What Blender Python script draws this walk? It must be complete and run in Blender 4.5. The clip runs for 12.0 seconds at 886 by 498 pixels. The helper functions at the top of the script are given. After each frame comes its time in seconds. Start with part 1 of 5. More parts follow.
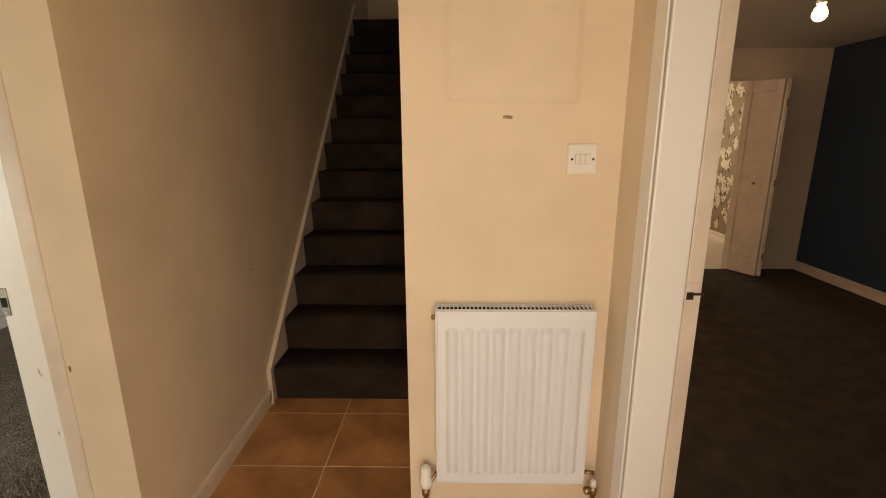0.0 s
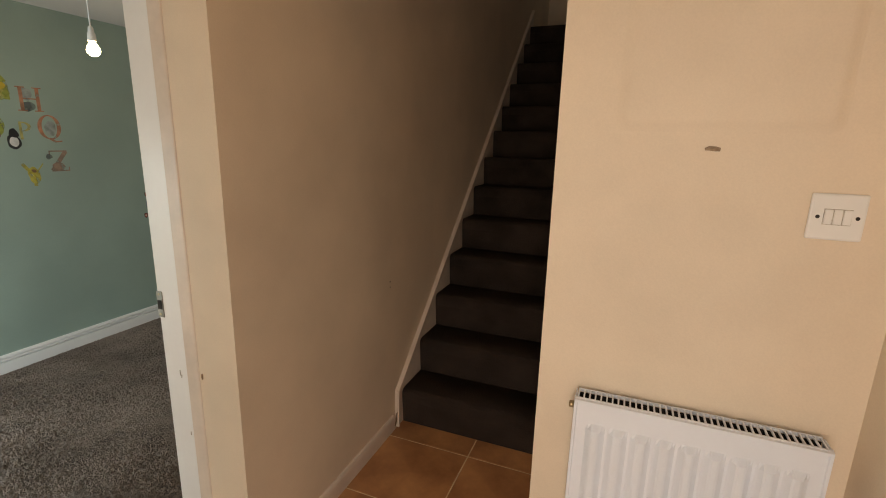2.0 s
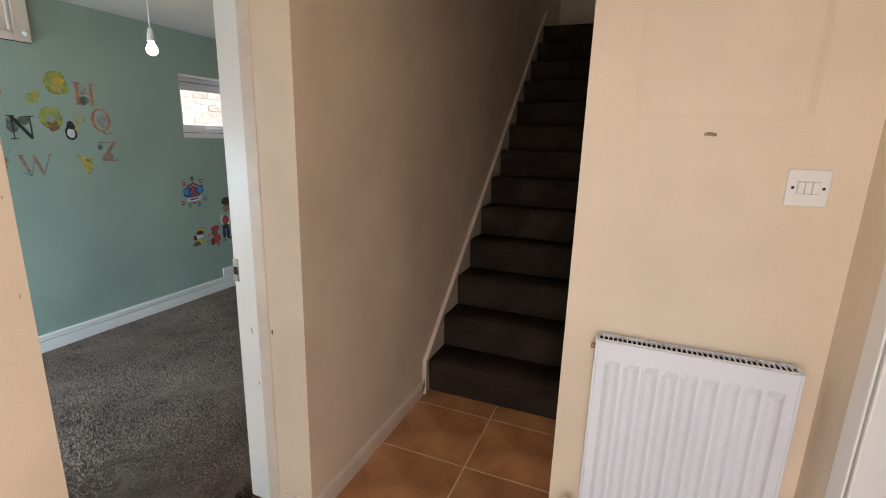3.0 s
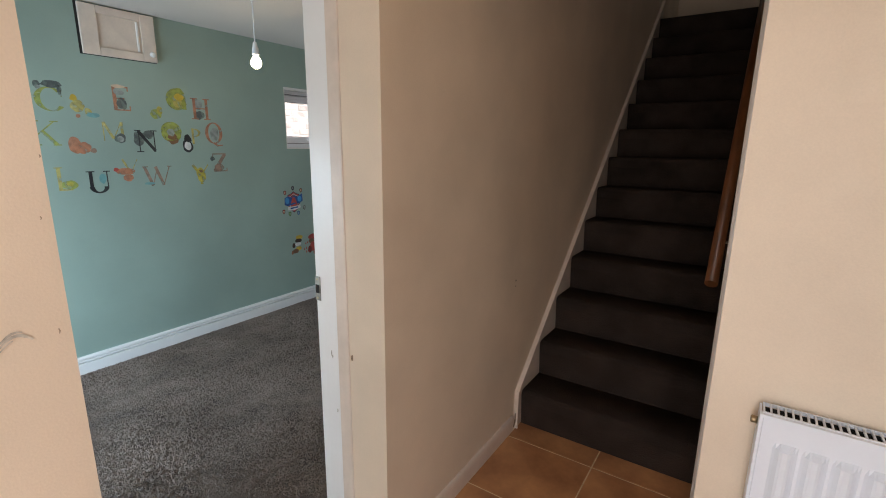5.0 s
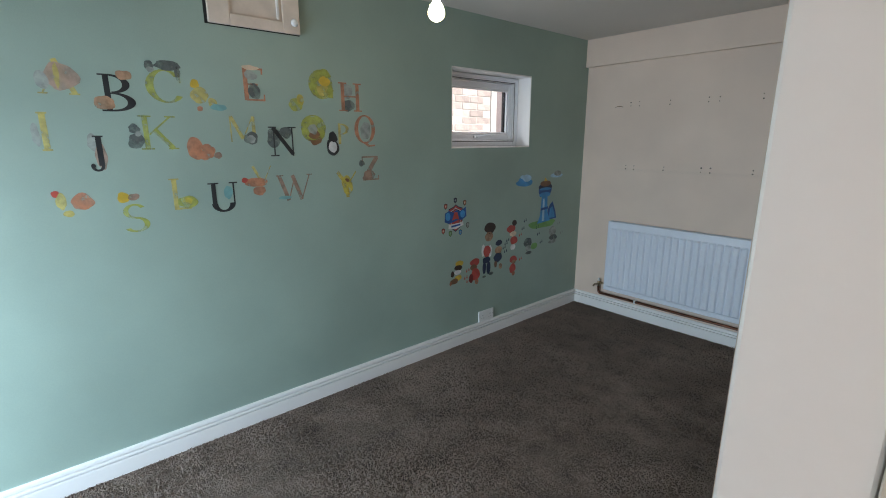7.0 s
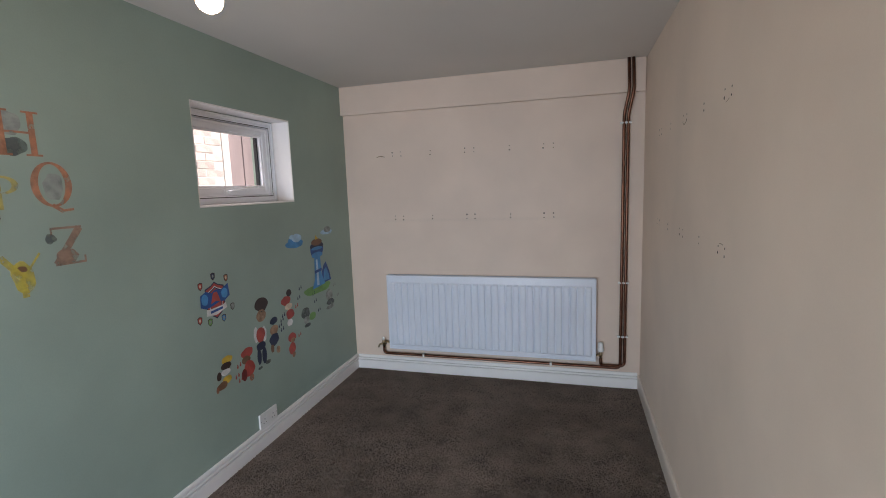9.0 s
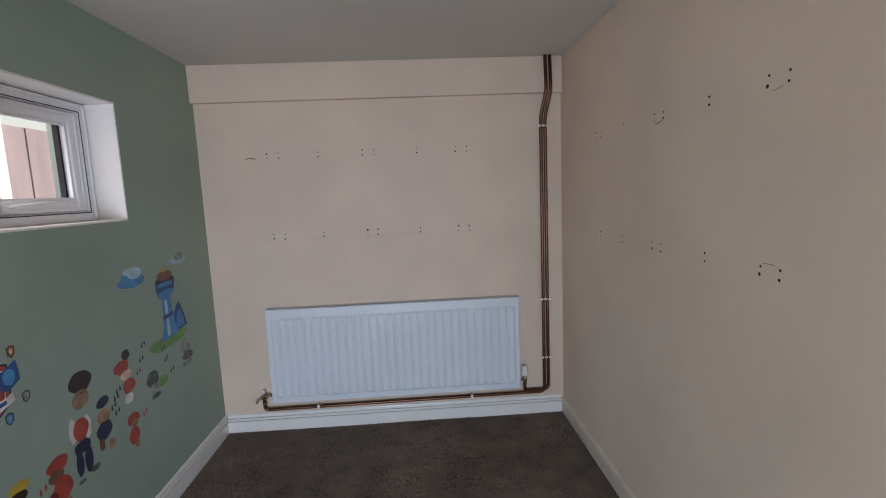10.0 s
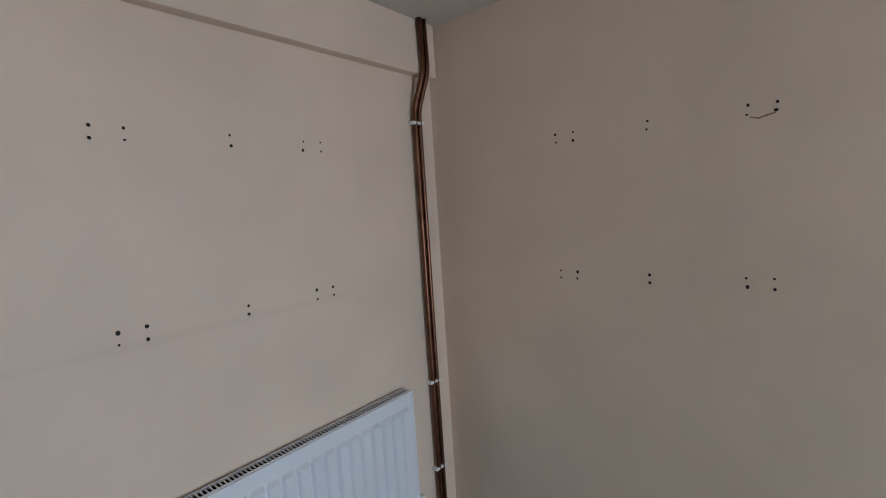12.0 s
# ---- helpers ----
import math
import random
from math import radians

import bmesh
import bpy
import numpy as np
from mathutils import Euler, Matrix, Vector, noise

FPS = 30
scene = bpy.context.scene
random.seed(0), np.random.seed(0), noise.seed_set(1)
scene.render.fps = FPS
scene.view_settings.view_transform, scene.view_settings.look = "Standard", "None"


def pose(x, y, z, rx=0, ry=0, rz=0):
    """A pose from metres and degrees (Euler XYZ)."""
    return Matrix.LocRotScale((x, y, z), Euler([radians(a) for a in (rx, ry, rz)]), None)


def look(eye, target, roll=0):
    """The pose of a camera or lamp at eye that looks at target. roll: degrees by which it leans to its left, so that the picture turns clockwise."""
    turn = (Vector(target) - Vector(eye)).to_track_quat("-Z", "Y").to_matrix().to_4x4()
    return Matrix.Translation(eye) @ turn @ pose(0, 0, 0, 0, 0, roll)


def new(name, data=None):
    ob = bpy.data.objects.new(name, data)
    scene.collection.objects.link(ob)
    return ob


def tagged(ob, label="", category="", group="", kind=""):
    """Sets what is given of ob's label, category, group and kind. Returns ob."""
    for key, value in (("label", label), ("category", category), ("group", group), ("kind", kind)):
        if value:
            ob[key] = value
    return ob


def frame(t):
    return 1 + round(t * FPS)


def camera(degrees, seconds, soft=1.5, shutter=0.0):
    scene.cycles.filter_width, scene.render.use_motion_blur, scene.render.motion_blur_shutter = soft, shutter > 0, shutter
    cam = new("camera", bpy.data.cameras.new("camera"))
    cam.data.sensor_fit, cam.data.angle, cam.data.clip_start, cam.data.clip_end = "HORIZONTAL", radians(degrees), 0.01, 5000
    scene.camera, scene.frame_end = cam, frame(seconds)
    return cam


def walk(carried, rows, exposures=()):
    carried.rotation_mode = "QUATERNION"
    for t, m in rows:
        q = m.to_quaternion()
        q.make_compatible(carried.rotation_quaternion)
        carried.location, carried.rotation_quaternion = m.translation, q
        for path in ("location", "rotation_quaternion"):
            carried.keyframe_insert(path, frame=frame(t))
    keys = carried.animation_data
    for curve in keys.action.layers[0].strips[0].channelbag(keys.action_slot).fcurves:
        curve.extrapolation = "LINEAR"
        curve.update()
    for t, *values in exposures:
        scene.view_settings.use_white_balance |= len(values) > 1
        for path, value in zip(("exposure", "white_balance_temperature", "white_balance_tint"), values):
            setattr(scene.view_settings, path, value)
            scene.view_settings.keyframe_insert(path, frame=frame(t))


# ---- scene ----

# ---------------------------------------------------------------- camera and walk
cam = camera(87.6, 12.0, soft=1.0)
PATH = [
    (0, (1.213, -0.899, 1.464), (1.169, 1.043, 0.988), -0.3),
    (0.2, (1.194, -0.847, 1.486), (1.123, 1.097, 1.02), -0.4),
    (0.5, (1.173, -0.76, 1.503), (1.051, 1.183, 1.043), -0.3),
    (1, (1.209, -0.571, 1.508), (0.867, 1.35, 1.071), -0.4),
    (1.5, (1.244, -0.498, 1.539), (0.677, 1.371, 1.109), 0.4),
    (2, (1.218, -0.595, 1.515), (0.508, 1.219, 1.063), 1.4),
    (2.5, (1.201, -0.758, 1.5), (0.487, 1.052, 1.039), 1.7),
    (3, (1.203, -0.869, 1.487), (0.477, 0.935, 1.021), 1.6),
    (3.2, (1.186, -0.894, 1.488), (0.492, 0.924, 1.027), 1.9),
    (4.8, (1.139, -0.724, 1.489), (0.139, 0.951, 1.049), 0.8),
    (5, (1.084, -0.668, 1.481), (0.007, 0.959, 1.041), 0.7),
    (5.5, (0.832, -0.529, 1.482), (-0.445, 0.949, 1.055), 0.7),
    (6, (0.59, -0.34, 1.478), (-0.871, 0.953, 1.038), 0.6),
    (6.5, (0.285, -0.167, 1.475), (-1.275, 0.998, 1.018), 0.7),
    (6.7, (0.161, -0.114, 1.485), (-1.379, 1.076, 1.023), 0.4),
    (8.3, (-0.512, 0.034, 1.491), (-1.43, 1.778, 1.15), -1.4),
    (8.5, (-0.516, 0.051, 1.501), (-1.322, 1.853, 1.181), -1.5),
    (9, (-0.604, 0.167, 1.487), (-1.147, 2.074, 1.225), -2.0),
    (9.5, (-0.783, 0.417, 1.501), (-1.093, 2.378, 1.256), -1.7),
    (10, (-1.065, 0.678, 1.505), (-0.963, 2.66, 1.255), -2.4),
    (10.5, (-1.288, 1.037, 1.505), (-0.836, 2.973, 1.281), -2.7),
    (11, (-1.536, 1.421, 1.505), (-0.692, 3.226, 1.328), -2.4),
    (11.5, (-1.683, 1.851, 1.511), (-0.405, 3.378, 1.326), -2.8),
    (12, (-1.727, 2.288, 1.538), (-0.186, 3.548, 1.349), -3.7),
]
WHITE = [
    (0.0, 0.68, 10200, 13),
    (0.5, 0.93, 11500, 15),
    (1.0, 1.00, 11500, 15),
    (1.5, 0.56, 9900, 16),
    (2.0, 0.55, 8600, 15),
    (2.5, 0.74, 7500, 13),
    (3.2, 0.79, 6850, 13),
    (5.0, 0.79, 6700, 13),
    (6.0, 0.92, 6800, 14),
    (6.7, 0.63, 6750, 13),
    (8.3, 0.90, 7350, 25),
    (10.0, 0.80, 7150, 24),
    (12.0, 0.79, 7100, 21),
]
walk(cam, [(t, look(eye, target, roll)) for t, eye, target, roll in PATH], WHITE)

# ---------------------------------------------------------------- world, sun, large lights
world = bpy.data.worlds.new("sky")
scene.world = world
world.use_nodes = True
wt = world.node_tree
sky = wt.nodes.new("ShaderNodeTexSky")
sky.sky_type, sky.sun_disc = "NISHITA", False
sky.sun_elevation, sky.sun_rotation = radians(57), radians(50)
sky.air_density, sky.dust_density = 1.5, 3.0
wt.links.new(sky.outputs[0], wt.nodes["Background"].inputs[0])
wt.nodes["Background"].inputs[1].default_value = 0.15


def lamp(name, kind, power, m, colour=(1, 1, 1), **more):
    data = bpy.data.lights.new(name, kind)
    data.energy, data.color = power, colour
    if kind == "AREA":
        data.shape, data.size, data.size_y = "RECTANGLE", more["size"], more["size_y"]
    elif kind == "SUN":
        data.angle = more["angle"]
    else:
        data.shadow_soft_size = more["radius"]
    ob = new(name, data)
    ob.matrix_world = m
    return ob


lamp("sun", "SUN", 5.0, look((3, 2.5, 6), (0, 0, 0)), (1.0, 0.97, 0.94), angle=radians(12))
# sky light through the open front door and the front window; the other lamps are added fills
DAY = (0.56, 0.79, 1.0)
lamp("door_daylight", "AREA", 12, pose(1.15, -1.62, 1.15, 64, 0, 4), (1.0, 0.96, 0.94), size=0.70, size_y=1.9)
lamp("front_window_daylight", "AREA", 66, pose(-1.50, -1.62, 0.86, 54, 0, 8), DAY, size=1.3, size_y=1.25)
# fill hung outside above the side window to brighten its reveals and frame
lamp("side_window_fill", "AREA", 10, look((-3.15, 2.45, 2.75), (-2.40, 2.45, 1.5)), (0.85, 0.93, 1.0), size=0.9, size_y=0.4)
# fill for the dark lounge, at an unseen window added in the front wall
lamp("lounge_fill", "AREA", 1.6, pose(3.4, -1.62, 1.5, 90, 0, 0), DAY, size=1.4, size_y=1.1)
# fill that lights the wallpaper and laminate, at an unseen added window
lamp("back_room_fill", "AREA", 11, pose(3.9, 6.62, 1.5, -90, 0, 0), (1.0, 0.93, 0.84), size=1.0, size_y=1.0)
# soft fill added for the stair head, in an unseen made-up opening
lamp("landing_fill", "AREA", 0.7, pose(-0.10, 4.70, 4.1, 0, -90, 0), DAY, size=0.6, size_y=0.4)

# ---------------------------------------------------------------- materials


def material(name, colour, rough=0.6, metal=0.0, vary=0.12, scale=3.0, grain=120.0, bump=0.15, dist=0.002,
             second=None, island=0.0, rnd=0.0, spec=0.5, stretch=(1, 1, 1)):
    """A procedural surface: two scales of colour change, fine relief, roughness change."""
    m = bpy.data.materials.new(name)
    m.use_nodes = True
    nt = m.node_tree
    n, ln = nt.nodes, nt.links
    b = n["Principled BSDF"]
    b.inputs["Roughness"].default_value = rough
    b.inputs["Metallic"].default_value = metal
    b.inputs["Specular IOR Level"].default_value = spec
    tc = n.new("ShaderNodeTexCoord")
    mp = n.new("ShaderNodeMapping")
    mp.inputs["Scale"].default_value = stretch
    ln.new(tc.outputs["Object"], mp.inputs[0])
    big = n.new("ShaderNodeTexNoise")
    big.inputs["Scale"].default_value, big.inputs["Detail"].default_value = scale, 5
    fine = n.new("ShaderNodeTexNoise")
    fine.inputs["Scale"].default_value, fine.inputs["Detail"].default_value = grain, 3
    for t in (big, fine):
        ln.new(mp.outputs[0], t.inputs["Vector"])
    mix = n.new("ShaderNodeMix")
    mix.data_type = "RGBA"
    dark = tuple(c * (1 - vary) for c in colour)
    light = tuple(min(1, c * (1 + vary * 0.6)) for c in (second or colour))
    mix.inputs[6].default_value, mix.inputs[7].default_value = (*dark, 1), (*light, 1)
    ramp = n.new("ShaderNodeMapRange")
    ramp.inputs[1].default_value, ramp.inputs[2].default_value = 0.32, 0.68
    ln.new(big.outputs[0], ramp.inputs[0])
    ln.new(ramp.outputs[0], mix.inputs[0])
    out = mix.outputs[2]
    hsv = n.new("ShaderNodeHueSaturation")
    val = n.new("ShaderNodeMapRange")
    val.inputs[3].default_value, val.inputs[4].default_value = 1 - vary * 0.5, 1 + vary * 0.5
    ln.new(fine.outputs[0], val.inputs[0])
    ln.new(val.outputs[0], hsv.inputs["Value"])
    ln.new(out, hsv.inputs["Color"])
    out = hsv.outputs[0]
    if island or rnd:
        src = n.new("ShaderNodeNewGeometry").outputs["Random Per Island"] if island else n.new("ShaderNodeObjectInfo").outputs["Random"]
        amt = island or rnd
        mr = n.new("ShaderNodeMapRange")
        mr.inputs[3].default_value, mr.inputs[4].default_value = 1 - amt, 1 + amt
        h2 = n.new("ShaderNodeHueSaturation")
        ln.new(src, mr.inputs[0])
        ln.new(mr.outputs[0], h2.inputs["Value"])
        ln.new(out, h2.inputs["Color"])
        out = h2.outputs[0]
    ln.new(out, b.inputs["Base Color"])
    rr = n.new("ShaderNodeMapRange")
    rr.inputs[3].default_value, rr.inputs[4].default_value = rough * 0.9, min(1, rough * 1.1)
    ln.new(big.outputs[0], rr.inputs[0])
    ln.new(rr.outputs[0], b.inputs["Roughness"])
    if bump:
        bp = n.new("ShaderNodeBump")
        bp.inputs["Strength"].default_value, bp.inputs["Distance"].default_value = bump, dist
        ln.new(fine.outputs[0], bp.inputs["Height"])
        ln.new(bp.outputs[0], b.inputs["Normal"])
    return m


def emitter(name, colour, strength):
    m = bpy.data.materials.new(name)
    m.use_nodes = True
    b = m.node_tree.nodes["Principled BSDF"]
    b.inputs["Base Color"].default_value = (0.9, 0.9, 0.9, 1)
    b.inputs["Emission Color"].default_value = (*colour, 1)
    b.inputs["Emission Strength"].default_value = strength
    return m


def glass(name):
    m = bpy.data.materials.new(name)
    m.use_nodes = True
    b = m.node_tree.nodes["Principled BSDF"]
    b.inputs["Transmission Weight"].default_value = 1.0
    b.inputs["Roughness"].default_value = 0.0
    b.inputs["IOR"].default_value = 1.05
    return m


HALLCREAM = material("magnolia_wall_paint", (0.765, 0.635, 0.498), 0.6, vary=0.11, scale=2.2, grain=260, bump=0.25, dist=0.0012)
CREAM = material("cream_wall_paint", (0.77, 0.61, 0.50), 0.62, vary=0.065, scale=2.2, grain=260, bump=0.25, dist=0.0012)
GREEN = material("sage_green_wall_paint", (0.31, 0.41, 0.352), 0.55, vary=0.10, scale=2.0, grain=240, bump=0.25, dist=0.0012)
BLUE = material("navy_wall_paint", (0.022, 0.045, 0.085), 0.5, vary=0.12, scale=2, grain=200, bump=0.3)
CEIL = material("matt_ceiling_paint", (0.66, 0.61, 0.56), 0.8, vary=0.04, scale=1.2, grain=200, bump=0.2)
GLOSS = material("white_gloss_paint", (0.86, 0.84, 0.82), 0.30, vary=0.03, scale=2.5, grain=60, bump=0.12, dist=0.001)
OLDGLOSS = material("worn_cream_gloss_paint", (0.74, 0.63, 0.54), 0.35, vary=0.09, scale=9, grain=70, bump=0.2, dist=0.0015)
RADWHITE = material("radiator_enamel", (0.75, 0.79, 0.86), 0.3, vary=0.03, scale=4, grain=90, bump=0.04)
PLASTIC = material("white_plastic", (0.82, 0.81, 0.79), 0.35, vary=0.03, scale=8, grain=90, bump=0.03)
# near-black, also painted as shade inside the radiators and behind the hatch
DARK = material("dark_hole", (0.02, 0.018, 0.016), 0.9, vary=0.1, scale=60, bump=0)
RAWL = material("bare_plaster_plug", (0.30, 0.21, 0.14), 0.9, vary=0.3, scale=120, bump=0.3)
# grey of the scuffs and chips, also the painted shade round the switch rockers
SCUFF_GAP = material("grey_scuff_and_gap_shade", (0.54, 0.49, 0.42), 0.8, vary=0.4, scale=60, bump=0)
CARPET = material("grey_brown_carpet_backing", (0.235, 0.181, 0.148), 0.95, vary=0.4, scale=7, grain=150, bump=1.0, dist=0.02, spec=0.1)
TUFT = material("grey_brown_carpet_pile", (0.255, 0.196, 0.160), 0.95, vary=0.26, scale=2.0, grain=7, bump=0, island=0.06, spec=0.1)
STAIRCARPET = material("dark_stair_carpet", (0.040, 0.029, 0.024), 0.95, vary=0.5, scale=5, grain=160, bump=0.8, dist=0.01, spec=0.1)
LOUNGECARPET = material("dark_brown_carpet", (0.045, 0.034, 0.027), 0.95, vary=0.4, scale=8, grain=160, bump=0.8, dist=0.01, spec=0.1)
for carpet, soft in ((STAIRCARPET, 0.45), (LOUNGECARPET, 0.3)):
    bsdf = carpet.node_tree.nodes["Principled BSDF"]
    bsdf.inputs["Sheen Weight"].default_value = soft
    bsdf.inputs["Sheen Roughness"].default_value = 0.6
    bsdf.inputs["Sheen Tint"].default_value = (0.16, 0.125, 0.11, 1)
TILE = material("terracotta_tile", (0.41, 0.178, 0.080), 0.38, vary=0.24, scale=4, grain=40, bump=0.1, second=(0.54, 0.275, 0.125), rnd=0.12)
GROUT = material("pale_grout", (0.78, 0.62, 0.41), 0.85, vary=0.2, scale=20, bump=0.3)
COPPER = material("tarnished_copper", (0.19, 0.085, 0.055), 0.36, metal=1.0, vary=0.35, scale=14, grain=60, bump=0.1)
BRASS = material("dull_brass", (0.40, 0.30, 0.18), 0.4, metal=1.0, vary=0.3, scale=30, bump=0.1)
STEEL = material("worn_steel", (0.28, 0.25, 0.22), 0.4, metal=1.0, vary=0.25, scale=40, bump=0.1)
RAILWOOD = material("varnished_handrail_wood", (0.17, 0.062, 0.022), 0.35, vary=0.35, scale=6, grain=50, bump=0.1, stretch=(6, 1, 1))
UPVC = material("white_upvc", (0.84, 0.86, 0.90), 0.3, vary=0.02, scale=5, grain=80, bump=0.02)
SEAL = material("black_rubber_seal", (0.02, 0.02, 0.03), 0.6, vary=0.1, bump=0)
GLASS = glass("window_glass")
BRICK = material("pale_red_brick", (0.71, 0.625, 0.60), 0.85, vary=0.22, scale=9, grain=90, bump=0.6, dist=0.004, rnd=0.25)
MORTAR = material("pale_mortar", (0.84, 0.82, 0.80), 0.9, vary=0.15, scale=20, bump=0.4)
FENCE = material("red_brown_stained_fence", (0.28, 0.245, 0.255), 0.75, vary=0.25, scale=4, grain=30, bump=0.4, dist=0.003, rnd=0.06, stretch=(1, 1, 0.12))
RENDER = material("white_render", (0.78, 0.77, 0.75), 0.8, vary=0.05, scale=6, grain=120, bump=0.3)
CONCRETE = material("grey_concrete", (0.33, 0.32, 0.30), 0.85, vary=0.2, scale=2, grain=80, bump=0.4)
LAMINATE = material("pale_laminate", (0.62, 0.56, 0.48), 0.35, vary=0.12, scale=4, grain=40, bump=0.05, stretch=(1, 6, 1))
NAVYDOOR = material("navy_composite_door", (0.012, 0.022, 0.06), 0.35, vary=0.2, scale=8, grain=60, bump=0.5, dist=0.003, stretch=(1, 1, 0.12))
BULBGLOW = emitter("lit_warm_bulb", (1.0, 0.70, 0.36), 36.0)
HALLGLOW = emitter("lit_amber_bulb", (1.0, 0.65, 0.27), 9.5)

# ---------------------------------------------------------------- small builders


def place(ob):
    while ob.parent:
        ob = ob.parent
    return ob.location


def link(name, bm, mat):
    me = bpy.data.meshes.new(name)
    bmesh.ops.recalc_face_normals(bm, faces=bm.faces)
    bm.to_mesh(me)
    bm.free()
    me.materials.append(mat)
    return new(name, me)


def part(name, bm, mat, parent, label=""):
    """One mesh under a thing or a part; bm is in world metres."""
    ob = link(name, bm, mat)
    ob.data.transform(Matrix.Translation(-place(parent)))
    ob.parent = parent
    return tagged(ob, label)


def thing(name, at, label, category, group=""):
    ob = new(name)
    ob.location = at
    return tagged(ob, label, category, group)


def structure(name, bm, mat, label, category):
    return tagged(link(name, bm, mat), label, category, kind="structure")


def box(bm, x0, x1, y0, y1, z0, z1, bevel=0.0, seg=2):
    r = bmesh.ops.create_cube(bm, size=1)
    for v in r["verts"]:
        v.co = Vector((x0 + (v.co.x + 0.5) * (x1 - x0), y0 + (v.co.y + 0.5) * (y1 - y0), z0 + (v.co.z + 0.5) * (z1 - z0)))
    if bevel:
        es = {e for v in r["verts"] for e in v.link_edges}
        bmesh.ops.bevel(bm, geom=list(es), offset=bevel, segments=seg, profile=0.5, affect="EDGES", clamp_overlap=True)
    return bm


def boxes(*rows, bevel=0.0):
    bm = bmesh.new()
    for r in rows:
        box(bm, *r, bevel=bevel)
    return bm


def turned(rows, centre, axis="z", n=24):
    """A lathe shape: rows of (distance along the axis, radius)."""
    bm = bmesh.new()
    rings = []
    for h, r in rows:
        ring = []
        for k in range(n):
            a = 2 * math.pi * k / n
            p = {"z": (r * math.cos(a), r * math.sin(a), h), "y": (r * math.cos(a), h, r * math.sin(a)), "x": (h, r * math.cos(a), r * math.sin(a))}[axis]
            ring.append(bm.verts.new(Vector(centre) + Vector(p)))
        rings.append(ring)
    for a, b in zip(rings, rings[1:]):
        for k in range(n):
            bm.faces.new((a[k], a[(k + 1) % n], b[(k + 1) % n], b[k]))
    bm.faces.new(rings[0])
    bm.faces.new(rings[-1])
    for f in bm.faces:
        f.smooth = len(f.verts) == 4
    return bm


def tube(points, radius, n=10):
    """A round pipe through points, with rounded bends."""
    pts = [Vector(p) for p in points]
    path = [pts[0]]
    for a, b, c in zip(pts, pts[1:], pts[2:]):
        r = min(0.035, (b - a).length * 0.45, (c - b).length * 0.45)
        p, q = b + (a - b).normalized() * r, b + (c - b).normalized() * r
        for k in range(6):
            t = k / 5
            path.append(p * (1 - t) ** 2 + b * 2 * t * (1 - t) + q * t * t)
    path.append(pts[-1])
    bm = bmesh.new()
    rings, side = [], None
    for i, p in enumerate(path):
        d = (path[min(i + 1, len(path) - 1)] - path[max(i - 1, 0)]).normalized()
        if side is None:
            side = d.orthogonal().normalized()
        side = (side - d * side.dot(d)).normalized()
        up = d.cross(side)
        rings.append([bm.verts.new(p + (side * math.cos(2 * math.pi * k / n) + up * math.sin(2 * math.pi * k / n)) * radius) for k in range(n)])
    for a, b in zip(rings, rings[1:]):
        for k in range(n):
            f = bm.faces.new((a[k], a[(k + 1) % n], b[(k + 1) % n], b[k]))
            f.smooth = True
    bm.faces.new(rings[0])
    bm.faces.new(rings[-1])
    return bm


def moulding(bm, p0, p1, out, height, depth, z=0.0, plain=False):
    """A skirting board with a stepped ogee top, from p0 to p1 along a wall, out: the way it faces."""
    prof = [(0, 0), (1, 0), (1, 0.60), (0.94, 0.62), (0.15, 0.625), (0.15, 0.665), (0.90, 0.69), (0.93, 0.73), (0.88, 0.775), (0.12, 0.785), (0.12, 0.82), (0.66, 0.84), (0.64, 0.93), (0.52, 0.985), (0.40, 1.0), (0, 1.0)]
    if plain:
        prof = [(0, 0), (1, 0), (1, 0.74), (0.95, 0.84), (0.78, 0.94), (0.5, 1.0), (0, 1.0)]
    ends = []
    for p in (p0, p1):
        ends.append([bm.verts.new((p[0] + out[0] * depth * u, p[1] + out[1] * depth * u, z + height * v)) for u, v in prof])
    k = len(prof)
    for i in range(k):
        bm.faces.new((ends[0][i], ends[0][(i + 1) % k], ends[1][(i + 1) % k], ends[1][i]))
    bm.faces.new(ends[0])
    bm.faces.new(ends[1])
    return bm


def disc(bm, y, z, ry, rz, x, n=20, turn=0.0):
    """A flat oval on a wall that faces +x."""
    vs = []
    for k in range(n):
        a = 2 * math.pi * k / n
        u, v = ry * math.cos(a), rz * math.sin(a)
        vs.append(bm.verts.new((x, y + u * math.cos(turn) - v * math.sin(turn), z + u * math.sin(turn) + v * math.cos(turn))))
    bm.faces.new(vs)


# plan
XS, XN, XR = 0.180, 0.25, 1.695      # stair wall, wall beside the front door, far hall wall
YR, YJ, YN = 0.459, 0.37, -0.43      # radiator wall, far jamb return, near jamb
XG, XI, YE = -2.373, -0.143, 3.60    # green wall, inner wall, end wall
YF = -1.50                           # front wall
HC, HH = 2.29, 2.36                  # ceilings
TOP = 4.95

# ---------------------------------------------------------------- large structure
structure("floor_hall", boxes((0.01, 1.86, YF, YR + 0.05, -0.12, -0.0015), (0.01, 1.12, YR + 0.05, 1.47, -0.12, -0.0015)), GROUT, "pale grout bed under the hall tiles", "floor")
structure("floor_room", boxes((XG - 0.3, 0.009, YF, YE + 0.1, -0.12, 0.0)), CARPET, "grey-brown shaggy carpet with trodden patches", "carpet")
structure("floor_lounge", boxes((1.86, 5.1, YF, 4.14, -0.12, 0.0), (1.12, 1.86, YR + 0.05, 4.14, -0.12, 0.0)), LOUNGECARPET, "dark brown fitted carpet", "carpet")
